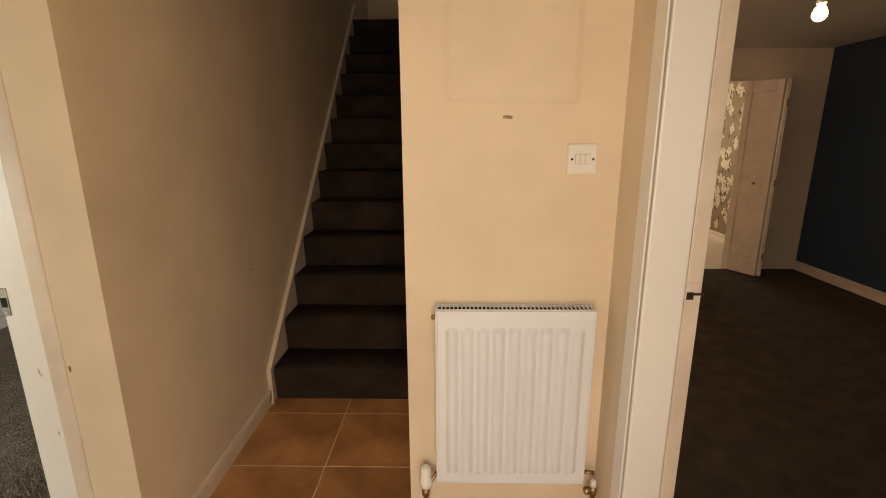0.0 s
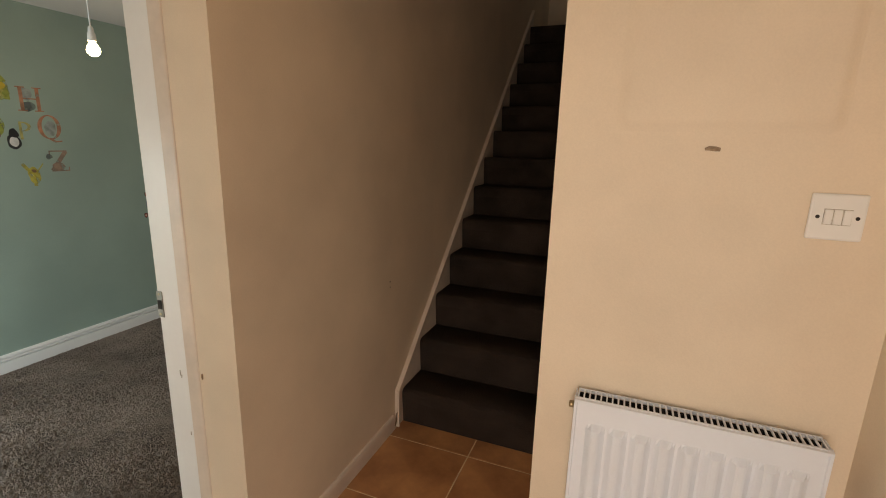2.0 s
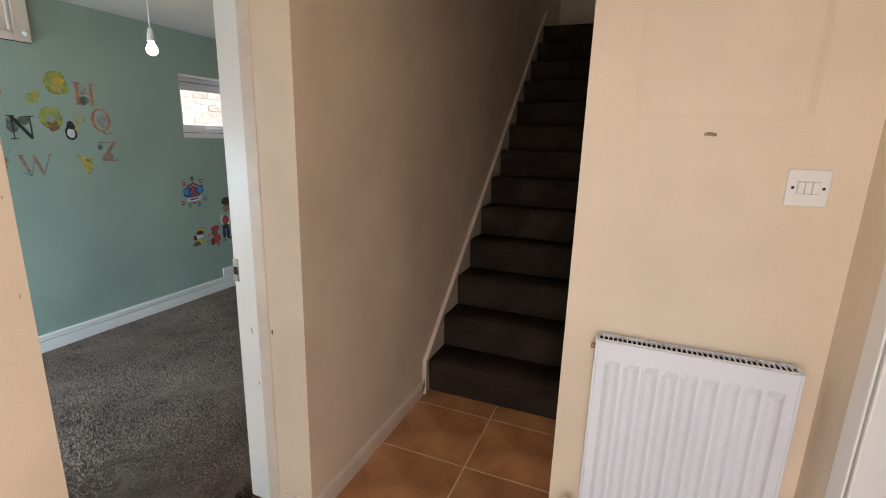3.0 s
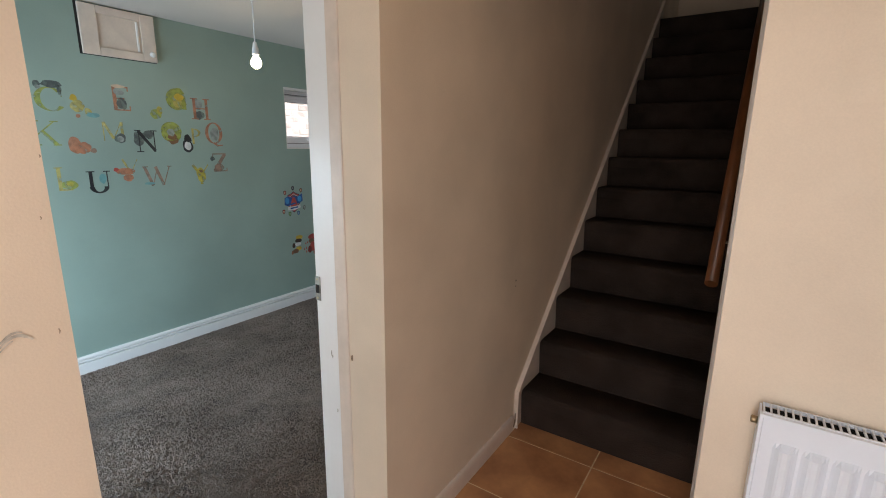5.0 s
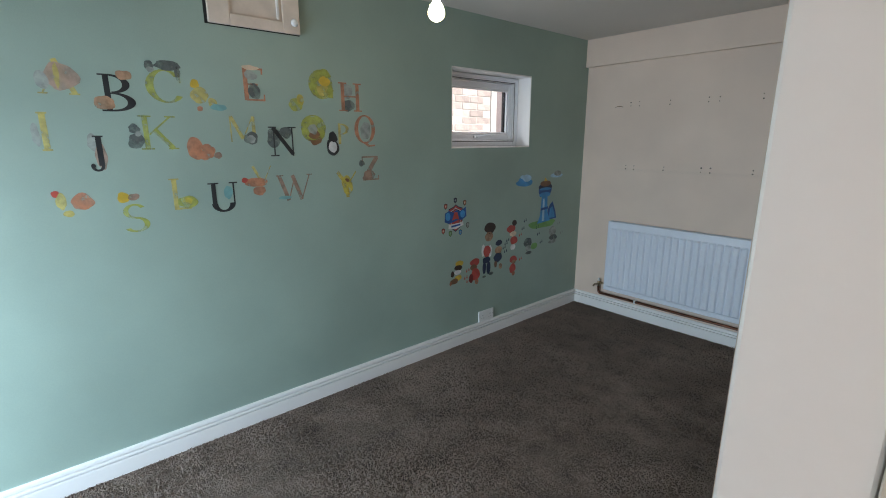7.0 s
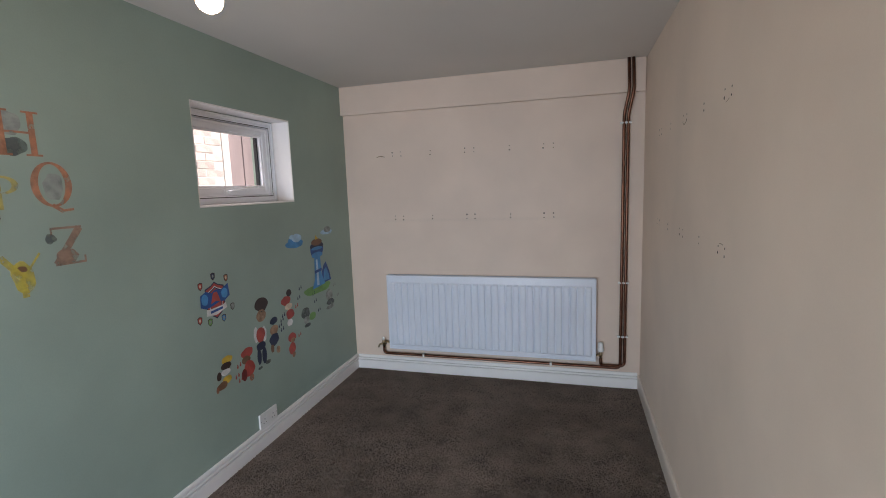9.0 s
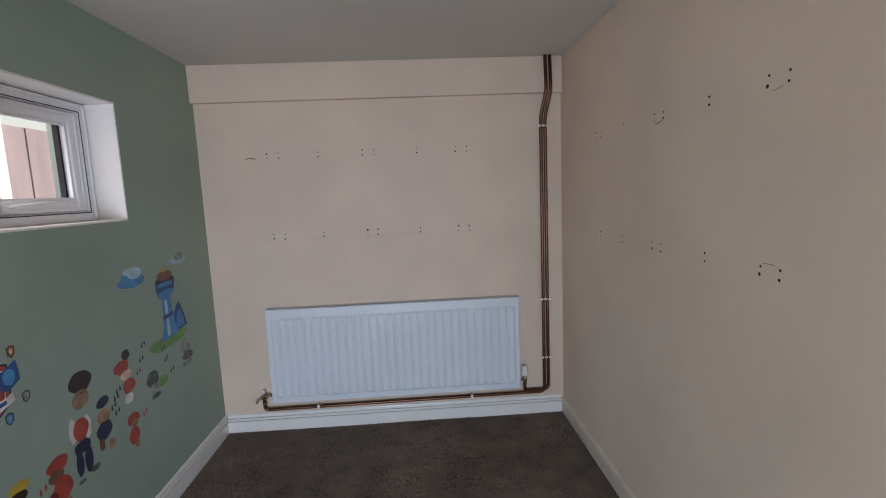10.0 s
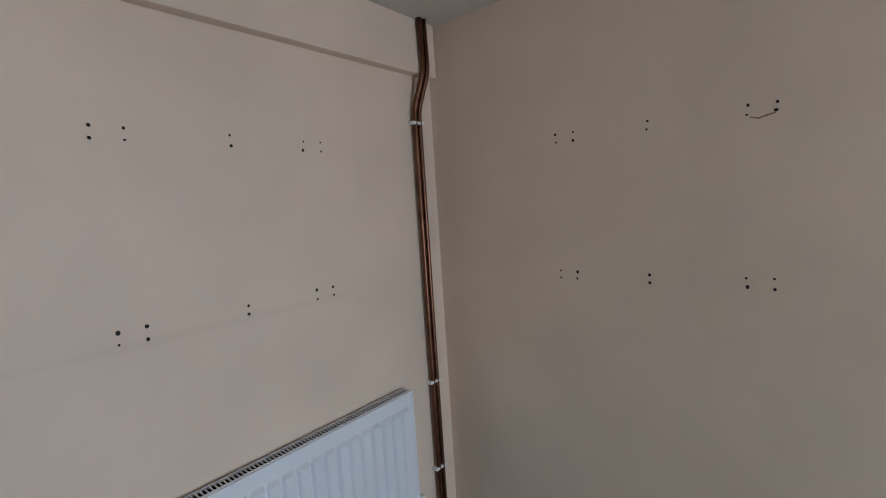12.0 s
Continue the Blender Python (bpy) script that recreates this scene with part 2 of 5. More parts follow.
structure("floor_back", boxes((2.9, 5.3, 4.14, 6.6, -0.12, 0.002)), LAMINATE, "pale wood laminate floor", "floor")

structure("wall_stairs", boxes((0.022, XS, YJ, 5.2, 0, 3.4)), HALLCREAM, "magnolia painted wall beside the stairs", "wall")
structure("wall_bedroom", boxes((XI, 0.021, 0.400, 5.2, 0, 3.4)), CREAM, "cream painted bedroom wall with rows of screw holes", "wall")
# the opening is added, out of view, so light reaches the landing
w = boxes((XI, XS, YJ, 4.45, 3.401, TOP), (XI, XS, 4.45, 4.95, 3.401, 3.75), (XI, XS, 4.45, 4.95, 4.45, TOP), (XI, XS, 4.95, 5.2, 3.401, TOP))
structure("wall_landing_side", w, HALLCREAM, "magnolia painted wall over the stairs with a small added window opening", "wall")
w = boxes((XI, XN, YF, YN, 0, HH), (XI, XS, YN, YJ, 2.02, TOP))
wall_inner = structure("wall_inner", w, HALLCREAM, "cream painted wall round the bedroom doorway, with scuffs", "wall")
w = boxes((1.066, XR + 0.165, YR, YR + 0.1, 0, TOP))
wall_radiator = structure("wall_radiator", w, HALLCREAM, "cream painted hall wall behind a small radiator", "wall")
structure("wall_stairs_right", boxes((1.066, 1.166, YR + 0.1, 5.2, 0, TOP)), HALLCREAM, "cream painted wall along the stairs", "wall")
structure("wall_landing", boxes((XI, 1.166, 5.2, 5.3, 0, TOP)), HALLCREAM, "cream painted wall at the stair head", "wall")
w = boxes((XR, XR + 0.150, 0.247, YR, 0, HH), (XR, XR + 0.165, YF, -0.60, 0, HH), (XR, XR + 0.165, -0.60, 0.247, 2.02, HH))
structure("wall_hall", w, HALLCREAM, "cream painted hall wall round the lounge doorway", "wall")
# the lounge opening (x 2.7 to 4.1) is added to let light in
w = boxes((XG - 0.3, -2.2, YF - 0.25, YF, 0, HH), (-2.2, -0.7, YF - 0.25, YF, 0, 0.18), (-2.2, -0.7, YF - 0.25, YF, 1.52, HH), (-0.7, 0.5, YF - 0.25, YF, 0, HH),
          (0.5, 1.66, YF - 0.25, YF, 2.1, HH), (1.66, 2.7, YF - 0.25, YF, 0, HH), (2.7, 4.1, YF - 0.25, YF, 0, 0.95), (2.7, 4.1, YF - 0.25, YF, 2.05, HH), (4.1, 5.1, YF - 0.25, YF, 0, HH))
structure("wall_front", w, CREAM, "plain cream front wall with door and window openings, the lounge one added", "wall")
w = boxes((XG - 0.3, XG, YF, 2.04, 0, HC + 0.1), (XG - 0.3, XG, 2.85, YE + 0.1, 0, HC + 0.1), (XG - 0.3, XG, 2.04, 2.85, 0, 1.43), (XG - 0.3, XG, 2.04, 2.85, 1.95, HC + 0.1))
wall_green = structure("wall_green", w, GREEN, "sage green painted wall with faded stickers", "wall")
wall_end = structure("wall_end", boxes((XG, XI, YE, YE + 0.1, 0, HC + 0.1)), CREAM, "cream painted end wall with rows of screw holes", "wall")
structure("boxing", boxes((XG, XI - 0.004, 3.557, YE, 2.076, HC), bevel=0.003), CREAM, "cream boxed-in beam under the ceiling", "boxing")
structure("ceiling_room", boxes((XG, XI, YF, YE, HC, HC + 0.1)), CEIL, "matt off-white bedroom ceiling", "ceiling")
structure("ceiling_hall", boxes((XI, 1.86, YF, 0.9, HH, HH + 0.1)), CEIL, "matt off-white hall ceiling", "ceiling")
structure("ceiling_stairs", boxes((XI, 1.166, 0.37, 5.3, TOP, TOP + 0.1)), CEIL, "matt off-white ceiling over the stairs", "ceiling")
structure("wall_upper", boxes((XS, 1.066, 0.80, 0.90, HH, TOP)), CREAM, "plain cream wall above the hall ceiling", "wall")
structure("ceiling_lounge", boxes((XR + 0.165, 5.1, YF, 4.14, 2.30, 2.40)), CEIL, "matt off-white lounge ceiling", "ceiling")
structure("wall_navy", boxes((5.02, 5.12, YF, 4.14, 0, 2.4)), BLUE, "dark navy painted lounge wall", "wall")
w = boxes((1.166, 3.72, 4.14, 4.24, 0, 2.4), (3.72, 4.62, 4.14, 4.24, 2.02, 2.4), (4.62, 5.12, 4.14, 4.24, 0, 2.4))
structure("wall_lounge", w, CREAM, "off-white lounge wall with a doorway", "wall")
structure("wall_lounge_side", boxes((1.166, 1.266, YR + 0.1, 4.14, 0, 2.4)), CREAM, "plain cream wall under the stairs", "wall")
# out-of-view window opening added for the back room fill
structure("wall_back", boxes((2.9, 3.4, 6.6, 6.7, 0, 2.4), (3.4, 4.4, 6.6, 6.7, 0, 1.0), (3.4, 4.4, 6.6, 6.7, 2.0, 2.4), (4.4, 5.3, 6.6, 6.7, 0, 2.4), (2.8, 2.9, 4.24, 6.6, 0, 2.4)), CREAM, "plain walls of the back room with an added window opening", "wall")
structure("ceiling_back", boxes((2.9, 5.3, 4.24, 6.6, 2.3, 2.4)), CEIL, "plain white ceiling of the back room", "ceiling")
structure("ground", boxes((-60, 60, -60, 60, -0.35, -0.13)), CONCRETE, "grey concrete ground outside the house", "ground")

# ---------------------------------------------------------------- doorways, skirtings
door_frame = thing("door_frame", (-0.05, YJ, 0), "worn white wooden door lining with a steel strike plate", "door frame")
part("lining", boxes((-0.137, -0.032, 0.376, 0.3995, 0, 2.02), bevel=0.004), GLOSS, door_frame)
part("door_stop", boxes((-0.0315, 0.0215, 0.366, 0.3995, 0, 2.02), bevel=0.004), OLDGLOSS, door_frame, "cream painted door stop")
part("lining_hinge_side", boxes((-0.115, 0.007, YN + 0.0005, YN + 0.004, 0, 2.02)), GLOSS, door_frame)
part("lining_head", boxes((-0.115, 0.007, YN + 0.032, 0.364, 1.988, 2.018), bevel=0.004), GLOSS, door_frame)
plate = part("strike_plate", boxes((-0.1385, -0.113, 0.3735, 0.3758, 0.945, 1.032), bevel=0.001), STEEL, door_frame, "worn steel strike plate")
part("latch_hole", boxes((-0.135, -0.118, 0.3722, 0.3734, 0.972, 1.002)), DARK, plate)
for z in (0.955, 1.022):
    part("screw", turned([(-0.0012, 0.004), (0, 0.003)], (-0.126, 0.3734, z), "y", 10), BRASS, plate)

door_frame2 = thing("door_frame", (1.79, 0.247, 0), "pinkish white wooden door lining of the lounge with a dark latch keep", "door frame")
part("lining", boxes((1.698, 1.8015, 0.226, 0.2465, 0, 2.02), bevel=0.004), GLOSS, door_frame2)
part("lining_edge", boxes((XR - 0.006, XR - 0.0005, 0.232, 0.298, 0, 2.04), bevel=0.0028), GLOSS, door_frame2, "white painted edge of the lining")
part("door_stop", boxes((1.8045, 1.845, 0.230, 0.2465, 0, 2.02), bevel=0.003), OLDGLOSS, door_frame2, "cream painted door stop")
keep = part("strike_plate", boxes((1.806, 1.838, 0.2275, 0.2298, 1.03, 1.10), bevel=0.001), OLDGLOSS, door_frame2)
part("latch_hole", boxes((1.8065, 1.824, 0.2255, 0.2273, 1.055, 1.075), bevel=0.0005), DARK, keep)
part("latch_lip", boxes((1.8245, 1.848, 0.2235, 0.2273, 1.067, 1.073), bevel=0.001), DARK, keep, "dark metal lip")

# leaf added out of view; it keeps some window light off the lining
bedroom_door = thing("bedroom_door", (-0.15, -0.49, 0), "unseen white panelled bedroom door added open at the jamb, shading the lining", "door")


def swung(*r):
    """A piece of the leaf, hinge edge at the origin, swung well open into the bedroom."""
    bm = boxes(r, bevel=0.002)
    bmesh.ops.transform(bm, matrix=pose(-0.16, -0.485, 0, 0, 0, 188), verts=bm.verts)
    return bm


for r in ((0, 0.09, 0, 0.035, 0.02, 1.97), (0.66, 0.75, 0, 0.035, 0.02, 1.97)):
    part("stile", swung(*r), GLOSS, bedroom_door)
for r in ((0.091, 0.659, 0.001, 0.034, 0.02, 0.2), (0.091, 0.659, 0.001, 0.034, 0.86, 1.02), (0.091, 0.659, 0.001, 0.034, 1.86, 1.97)):
    part("rail", swung(*r), GLOSS, bedroom_door)
for r in ((0.091, 0.659, 0.010, 0.025, 0.201, 0.859), (0.091, 0.659, 0.010, 0.025, 1.021, 1.859)):
    part("panel", swung(*r), GLOSS, bedroom_door)

s = moulding(bmesh.new(), (XG, YF), (XG, YE), (1, 0), 0.118, 0.020)
structure("baseboard_green", s, GLOSS, "white gloss skirting board along the green wall", "baseboard")
s = moulding(bmesh.new(), (XG + 0.02, YE), (XI - 0.016, YE), (0, -1), 0.118, 0.020)
structure("baseboard_end", s, GLOSS, "white gloss skirting board along the end wall", "baseboard")
s = moulding(bmesh.new(), (XI, 0.436), (XI, YE), (-1, 0), 0.10, 0.016, plain=True)
structure("baseboard_inner", s, OLDGLOSS, "cream painted skirting board along the inner wall", "baseboard")
s = moulding(bmesh.new(), (XS, YJ + 0.016), (XS, 1.375), (1, 0), 0.082, 0.016, plain=True)
structure("baseboard_hall", s, OLDGLOSS, "white painted skirting with a broken end by the stairs", "baseboard")
s = moulding(bmesh.new(), (0.05, YJ), (XS + 0.016, YJ), (0, -1), 0.082, 0.016, plain=True)
structure("baseboard_return", s, OLDGLOSS, "short white skirting on the wall return", "baseboard")
s = moulding(bmesh.new(), (5.02, YF), (5.02, 4.14), (-1, 0), 0.10, 0.018)
structure("baseboard_navy", s, OLDGLOSS, "off-white skirting along the navy wall", "baseboard")

# ---------------------------------------------------------------- stairs
RISE, GO, Y0 = 0.2012, 0.2267, 1.455
stairs = thing("staircase", (0.63, Y0, 0), "steep staircase in dark worn carpet between white strings", "staircase")


def step_mesh(y, z):
    bm = bmesh.new()
    prof = [(y + 0.008, z - RISE - 0.002), (y - 0.004, z - 0.070)]
    for k in range(7):
        a = radians(190 - 100 * k / 6)
        prof.append((y + 0.020 + 0.028 * math.cos(a), z - 0.028 + 0.028 * math.sin(a)))
    prof += [(y + GO + 0.012, z), (y + GO + 0.012, z - RISE - 0.002)]
    ends = [[bm.verts.new((x, *p)) for p in prof] for x in (0.2005, 1.0485)]
    n = len(prof)
    for i in range(n):
        f = bm.faces.new((ends[0][i], ends[0][(i + 1) % n], ends[1][(i + 1) % n], ends[1][i]))
        f.smooth = 1 <= i <= 8
    bm.faces.new(ends[0])
    bm.faces.new(ends[1])
    return bm


for k in range(13):
    part("step", step_mesh(Y0 + k * GO, (k + 1) * RISE), STAIRCARPET, stairs)


def string_mesh(x0, x1, lift):
    """A raking string board with an upright foot."""
    bm = bmesh.new()
    ya, yb = 1.402, 4.30
    top = lambda y: 0.19 + (y - ya) * RISE / GO + lift
    pts = [(ya, 0.0), (ya, top(ya)), (yb, top(yb)), (yb, top(yb) - 0.42), (ya + 0.30, 0.0)]
    ends = [[bm.verts.new((x, *p)) for p in pts] for x in (x0, x1)]
    n = len(pts)
    for i in range(n):
        bm.faces.new((ends[0][i], ends[0][(i + 1) % n], ends[1][(i + 1) % n], ends[1][i]))
    bm.faces.new(ends[0])
    bm.faces.new(ends[1])
    bmesh.ops.recalc_face_normals(bm, faces=bm.faces)
    bmesh.ops.bevel(bm, geom=list(bm.edges), offset=0.003, segments=1, affect="EDGES")
    return bm


def cap_mesh(x0, x1, lift):
    bm = bmesh.new()
    ya, yb = 1.398, 4.30
    top = lambda y: 0.19 + (y - 1.402) * RISE / GO + lift
    pts = [(ya, 0.0), (ya, top(ya) + 0.002), (yb, top(yb) + 0.002), (yb, top(yb) - 0.012), (ya + 0.011, top(ya) - 0.012), (ya + 0.011, 0.0)]
    ends = [[bm.verts.new((x, *p)) for p in pts] for x in (x0, x1)]
    n = len(pts)
    for i in range(n):
        bm.faces.new((ends[0][i], ends[0][(i + 1) % n], ends[1][(i + 1) % n], ends[1][i]))
    f1, f2 = bm.faces.new(ends[0]), bm.faces.new(ends[1])
    return bm


part("string", string_mesh(XS + 0.001, 0.199, 0.012), OLDGLOSS, stairs, "cream painted string board")
part("string_cap", cap_mesh(XS + 0.002, 0.207, 0.024), OLDGLOSS, stairs, "cream moulding on the string")
part("string", string_mesh(1.050, 1.065, 0.012), OLDGLOSS, stairs, "cream painted string board")
part("string_cap", cap_mesh(1.042, 1.064, 0.024), OLDGLOSS, stairs, "cream moulding on the string")
part("landing", boxes((XS + 0.001, 1.065, Y0 + 13 * GO - 0.20, 5.199, 13 * RISE - 0.2, 13 * RISE - 0.002)), STAIRCARPET, stairs, "dark carpeted landing")

structure("trim", boxes((1.038, 1.0655, 1.335, 1.396, 0.0, HH - 0.002), bevel=0.004), GLOSS, "white painted batten where the stair wall begins", "trim")

rail = thing("handrail", (1.0, 1.6, 1.0), "brown varnished wooden handrail on metal brackets", "handrail")
rz = lambda y: RISE + (y - Y0) * RISE / GO + 0.80
part("rail", tube([(1.0, 1.40, rz(1.40)), (1.0, 4.1, rz(4.1))], 0.024, 14), RAILWOOD, rail)
for y in (1.62, 2.75, 3.8):
    part("bracket", tube([(1.0, y, rz(y) - 0.022), (1.0, y, rz(y) - 0.06), (1.062, y, rz(y) - 0.06)], 0.006, 8), STEEL, rail)
    part("bracket_plate", turned([(0.060, 0.020), (0.065, 0.022)], (1.0, y, rz(y) - 0.06), "x", 14), STEEL, rail)

# ---------------------------------------------------------------- radiators and pipes


def radiator(x0, x1, z0, z1, yf, yb, ribs, label, groove=0.30):
    """A pressed steel panel radiator with a top grille; it faces -y."""
    rad = thing("radiator", ((x0 + x1) / 2, yb, z0), label, "radiator")
    bm = bmesh.new()
    w, h = x1 - x0, z1 - z0
    m, mt, mb = 0.028, 0.055, 0.035
    pitch = (w - 2 * m) / ribs
    g0, g1, g2, g3 = groove * 0.2, groove * 0.53, groove, groove + 0.10
    xs = [0.0, 0.0015, 0.007, 0.0085, m]
    for k in range(ribs):
        a = m + k * pitch
        xs += [a + pitch * q for q in (g0, g1, g2, g3, 1 - g3, 1 - g2, 1 - g1, 1 - g0)]
    xs += [w - m, w - 0.0085, w - 0.007, w - 0.0015, w]
    zs = [0, 0.0015, 0.007, 0.0085, mb, mb + 0.012, h - mt - 0.012, h - mt, h - 0.0085, h - 0.007, h - 0.0015, h]

    def depth(x, z):
        edge = min(x, w - x, z, h - z)
        if edge <= 0:
            return 0.014
        if edge < 0.0075:
            return 0.0
        if edge < 0.009:
            return 0.0035
        q = ((x - m) / pitch) % 1.0
        if m <= x <= w - m and groove * 0.4 < q < 1 - groove * 0.4 and mb + 0.006 < z < h - mt - 0.006:
            return -0.0105 if g3 - 0.02 < q < 1.02 - g3 else -0.0085 if g2 - 0.02 < q < 1.02 - g2 else -0.0015
        return 0.0025

    grid = [[bm.verts.new((x0 + x, yf + 0.006 + depth(x, z), z0 + z)) for z in zs] for x in xs]
    for a, b in zip(grid, grid[1:]):
        for i in range(len(zs) - 1):
            bm.faces.new((a[i], b[i], b[i + 1], a[i + 1]))
    part("front_panel", bm, RADWHITE, rad)
    part("back_panel", boxes((x0 + 0.008, x1 - 0.008, yb - 0.012, yb - 0.004, z0 + 0.01, z1 - 0.06), bevel=0.002), RADWHITE, rad)
    for xa in (x0 + 0.0005, x1 - 0.0045):
        part("side_panel", boxes((xa, xa + 0.004, yf + 0.021, yb - 0.007, z0 + 0.004, z1 - 0.001), bevel=0.001), RADWHITE, rad)
    bm = bmesh.new()
    box(bm, x0 + 0.006, x1 - 0.006, yf + 0.0135, yf + 0.0175, z1 - 0.006, z1 + 0.001)
    box(bm, x0 + 0.006, x1 - 0.006, yb - 0.008, yb - 0.004, z1 - 0.006, z1 + 0.001)
    grille = part("top_grille", bm, RADWHITE, rad, "slotted top grille")
    n = int(w / 0.0125)
    bar = bmesh.new()
    box(bar, -0.0017, 0.0017, yf + 0.0177, yb - 0.0082, z1 - 0.004, z1)
    first = part("grille_bar", bar, RADWHITE, grille)
    home = first.location.copy()
    for k in range(n + 1):
        ob = first
        if k:
            ob = new("grille_bar", first.data)
            ob.parent = grille
        ob.location = home + Vector((x0 + 0.008 + (w - 0.016) * k / n, 0, 0))
    # near-black filling that paints the shade seen between the grille bars
    part("inside_shade", boxes((x0 + 0.008, x1 - 0.008, yf + 0.022, yb - 0.0125, z0 + 0.03, z1 - 0.045), (x0 + 0.008, x1 - 0.008, yb - 0.0122, yb - 0.0085, z1 - 0.059, z1 - 0.007)), DARK, rad, "near-black block painted as the shade inside the radiator")
    return rad


def trv(rad, x, y, z, up=0.09):
    """A thermostatic valve: brass body under a ribbed white head."""
    v = part("valve_body", turned([(-0.045, 0.008), (-0.02, 0.008), (-0.018, 0.013), (0.0, 0.013), (0.004, 0.010), (0.012, 0.010)], (x, y, z), "z", 16), BRASS, rad, "dull brass valve")
    head = turned([(0.012, 0.017), (0.016, 0.021), (up * 0.45, 0.022), (up * 0.5, 0.019), (up * 0.9, 0.018), (up, 0.012)], (x, y, z), "z", 20)
    for vert in head.verts:
        a = math.atan2(vert.co.y - y, vert.co.x - x)
        if vert.co.z > z + up * 0.48 and round(a * 20 / (2 * math.pi)) % 2:
            vert.co.x, vert.co.y = x + (vert.co.x - x) * 0.86, y + (vert.co.y - y) * 0.86
    part("valve_head", head, PLASTIC, v, "white ribbed thermostatic head")


def lockshield(rad, x, y, z, away):
    v = part("lockshield", turned([(-0.05, 0.008), (-0.02, 0.008), (-0.018, 0.012), (0.012, 0.012), (0.014, 0.009)], (x, y, z), "z", 14), BRASS, rad, "dull brass lockshield valve")
    part("cap", turned([(0.013, 0.011), (0.035, 0.010), (0.038, 0.007)], (x, y, z), "z", 14), PLASTIC, v, "white cap")
    part("union", turned([(0, 0.009), (0.012, 0.009), (0.013, 0.013), (0.024, 0.013), (0.03, 0.009)] if away > 0 else [(0, 0.009), (-0.012, 0.009), (-0.013, 0.013), (-0.024, 0.013), (-0.03, 0.009)], (x, y, z - 0.004), "x", 12), BRASS, v)


hall_rad = radiator(1.158, 1.640, 0.355, 0.957, 0.388, 0.452, 9, "small white panel radiator under a light switch")
trv(hall_rad, 1.122, 0.410, 0.315)
lockshield(hall_rad, 1.676, 0.410, 0.322, -1)
part("bleed_screw", turned([(-0.012, 0.006), (-0.010, 0.008), (0, 0.008)], (1.158, 0.425, 0.925), "x", 12), BRASS, hall_rad)
for x in (1.122, 1.676):
    part("tail_pipe", tube([(x, 0.410, 0.275), (x, 0.410, 0.0)], 0.0075), COPPER, hall_rad, "thin copper tail pipe")
for x, xe in ((1.122, 1.158), (1.676, 1.640)):
    part("elbow", tube([(x, 0.410, 0.385 if x > 1.4 else 0.315), (xe, 0.418, 0.385 if x > 1.4 else 0.375)], 0.007), BRASS, hall_rad)

room_rad = radiator(-2.045, -0.445, 0.203, 0.811, 3.532, 3.592, 30, "long white fluted panel radiator on the end wall", 0.17)
trv(room_rad, -0.412, 3.562, 0.262, 0.082)
lockshield(room_rad, -2.105, 3.562, 0.250, 1)
for xa, xb, z in ((-0.412, -0.449, 0.245), (-2.105, -2.045, 0.246)):
    part("elbow", tube([(xa, 3.562, z), (xb, 3.566, z)], 0.008), BRASS, room_rad)
part("drain_cock", tube([(-2.105, 3.560, 0.235), (-2.140, 3.555, 0.228), (-2.150, 3.552, 0.205)], 0.007), BRASS, room_rad)

pipes = thing("heating_pipes", (-0.25, 3.57, 0.15), "pair of tarnished copper heating pipes clipped to the wall", "pipes")
part("pipe", tube([(-0.256, 3.540, HC), (-0.250, 3.540, 2.085), (-0.277, 3.578, 1.935), (-0.277, 3.578, 0.152), (-2.105, 3.566, 0.152), (-2.105, 3.562, 0.215)], 0.0105, 12), COPPER, pipes)
part("pipe", tube([(-0.228, 3.540, HC), (-0.222, 3.540, 2.085), (-0.250, 3.578, 1.935), (-0.250, 3.578, 0.168), (-0.412, 3.572, 0.168), (-0.412, 3.562, 0.225)], 0.0105, 12), COPPER, pipes)
for z in (1.880, 0.780, 0.388):
    part("clip", boxes((-0.300, -0.228, 3.568, 3.598, z - 0.007, z + 0.007), bevel=0.004), PLASTIC, pipes, "white plastic pipe clip")
for x in (-1.765, -0.765):
    part("clip", boxes((x - 0.008, x + 0.008, 3.556, 3.599, 0.138, 0.168), bevel=0.004), PLASTIC, pipes, "white plastic pipe clip")

# ---------------------------------------------------------------- electrical fittings
sw = thing("light_switch", (1.582, YR, 1.397), "white triple rocker light switch plate with two screws", "light switch")
part("plate", boxes((1.539, 1.625, YR - 0.009, YR - 0.0005, 1.354, 1.440), bevel=0.004), PLASTIC, sw)
for k in range(3):
    x = 1.582 + (k - 1) * 0.0145
    bm = boxes((x - 0.0062, x + 0.0062, YR - 0.0125, YR - 0.0092, 1.384, 1.411), bevel=0.001)
    bmesh.ops.rotate(bm, verts=bm.verts, cent=(x, YR - 0.010, 1.397), matrix=Matrix.Rotation(radians(4 if k != 1 else -4), 3, "X"))
    part("rocker", bm, PLASTIC, sw)
    # flat grey sheet that paints the shade in the gap round each rocker
    part("rocker_gap_shade", boxes((x - 0.0070, x + 0.0070, YR - 0.0096, YR - 0.0090, 1.3828, 1.4122)), SCUFF_GAP, sw, "grey sheet painted as the shaded gap round the rocker")
for x in (1.552, 1.612):
    part("screw", turned([(-0.0006, 0.0036), (0, 0.0030)], (x, YR - 0.0093, 1.397), "y", 12), DARK, sw, "dark screw head")

so = thing("double_socket", (XG, 2.395, 0.150), "white double power socket just above the skirting", "socket")
part("plate", boxes((XG + 0.0005, XG + 0.012, 2.315, 2.477, 0.119, 0.205), bevel=0.004), PLASTIC, so)
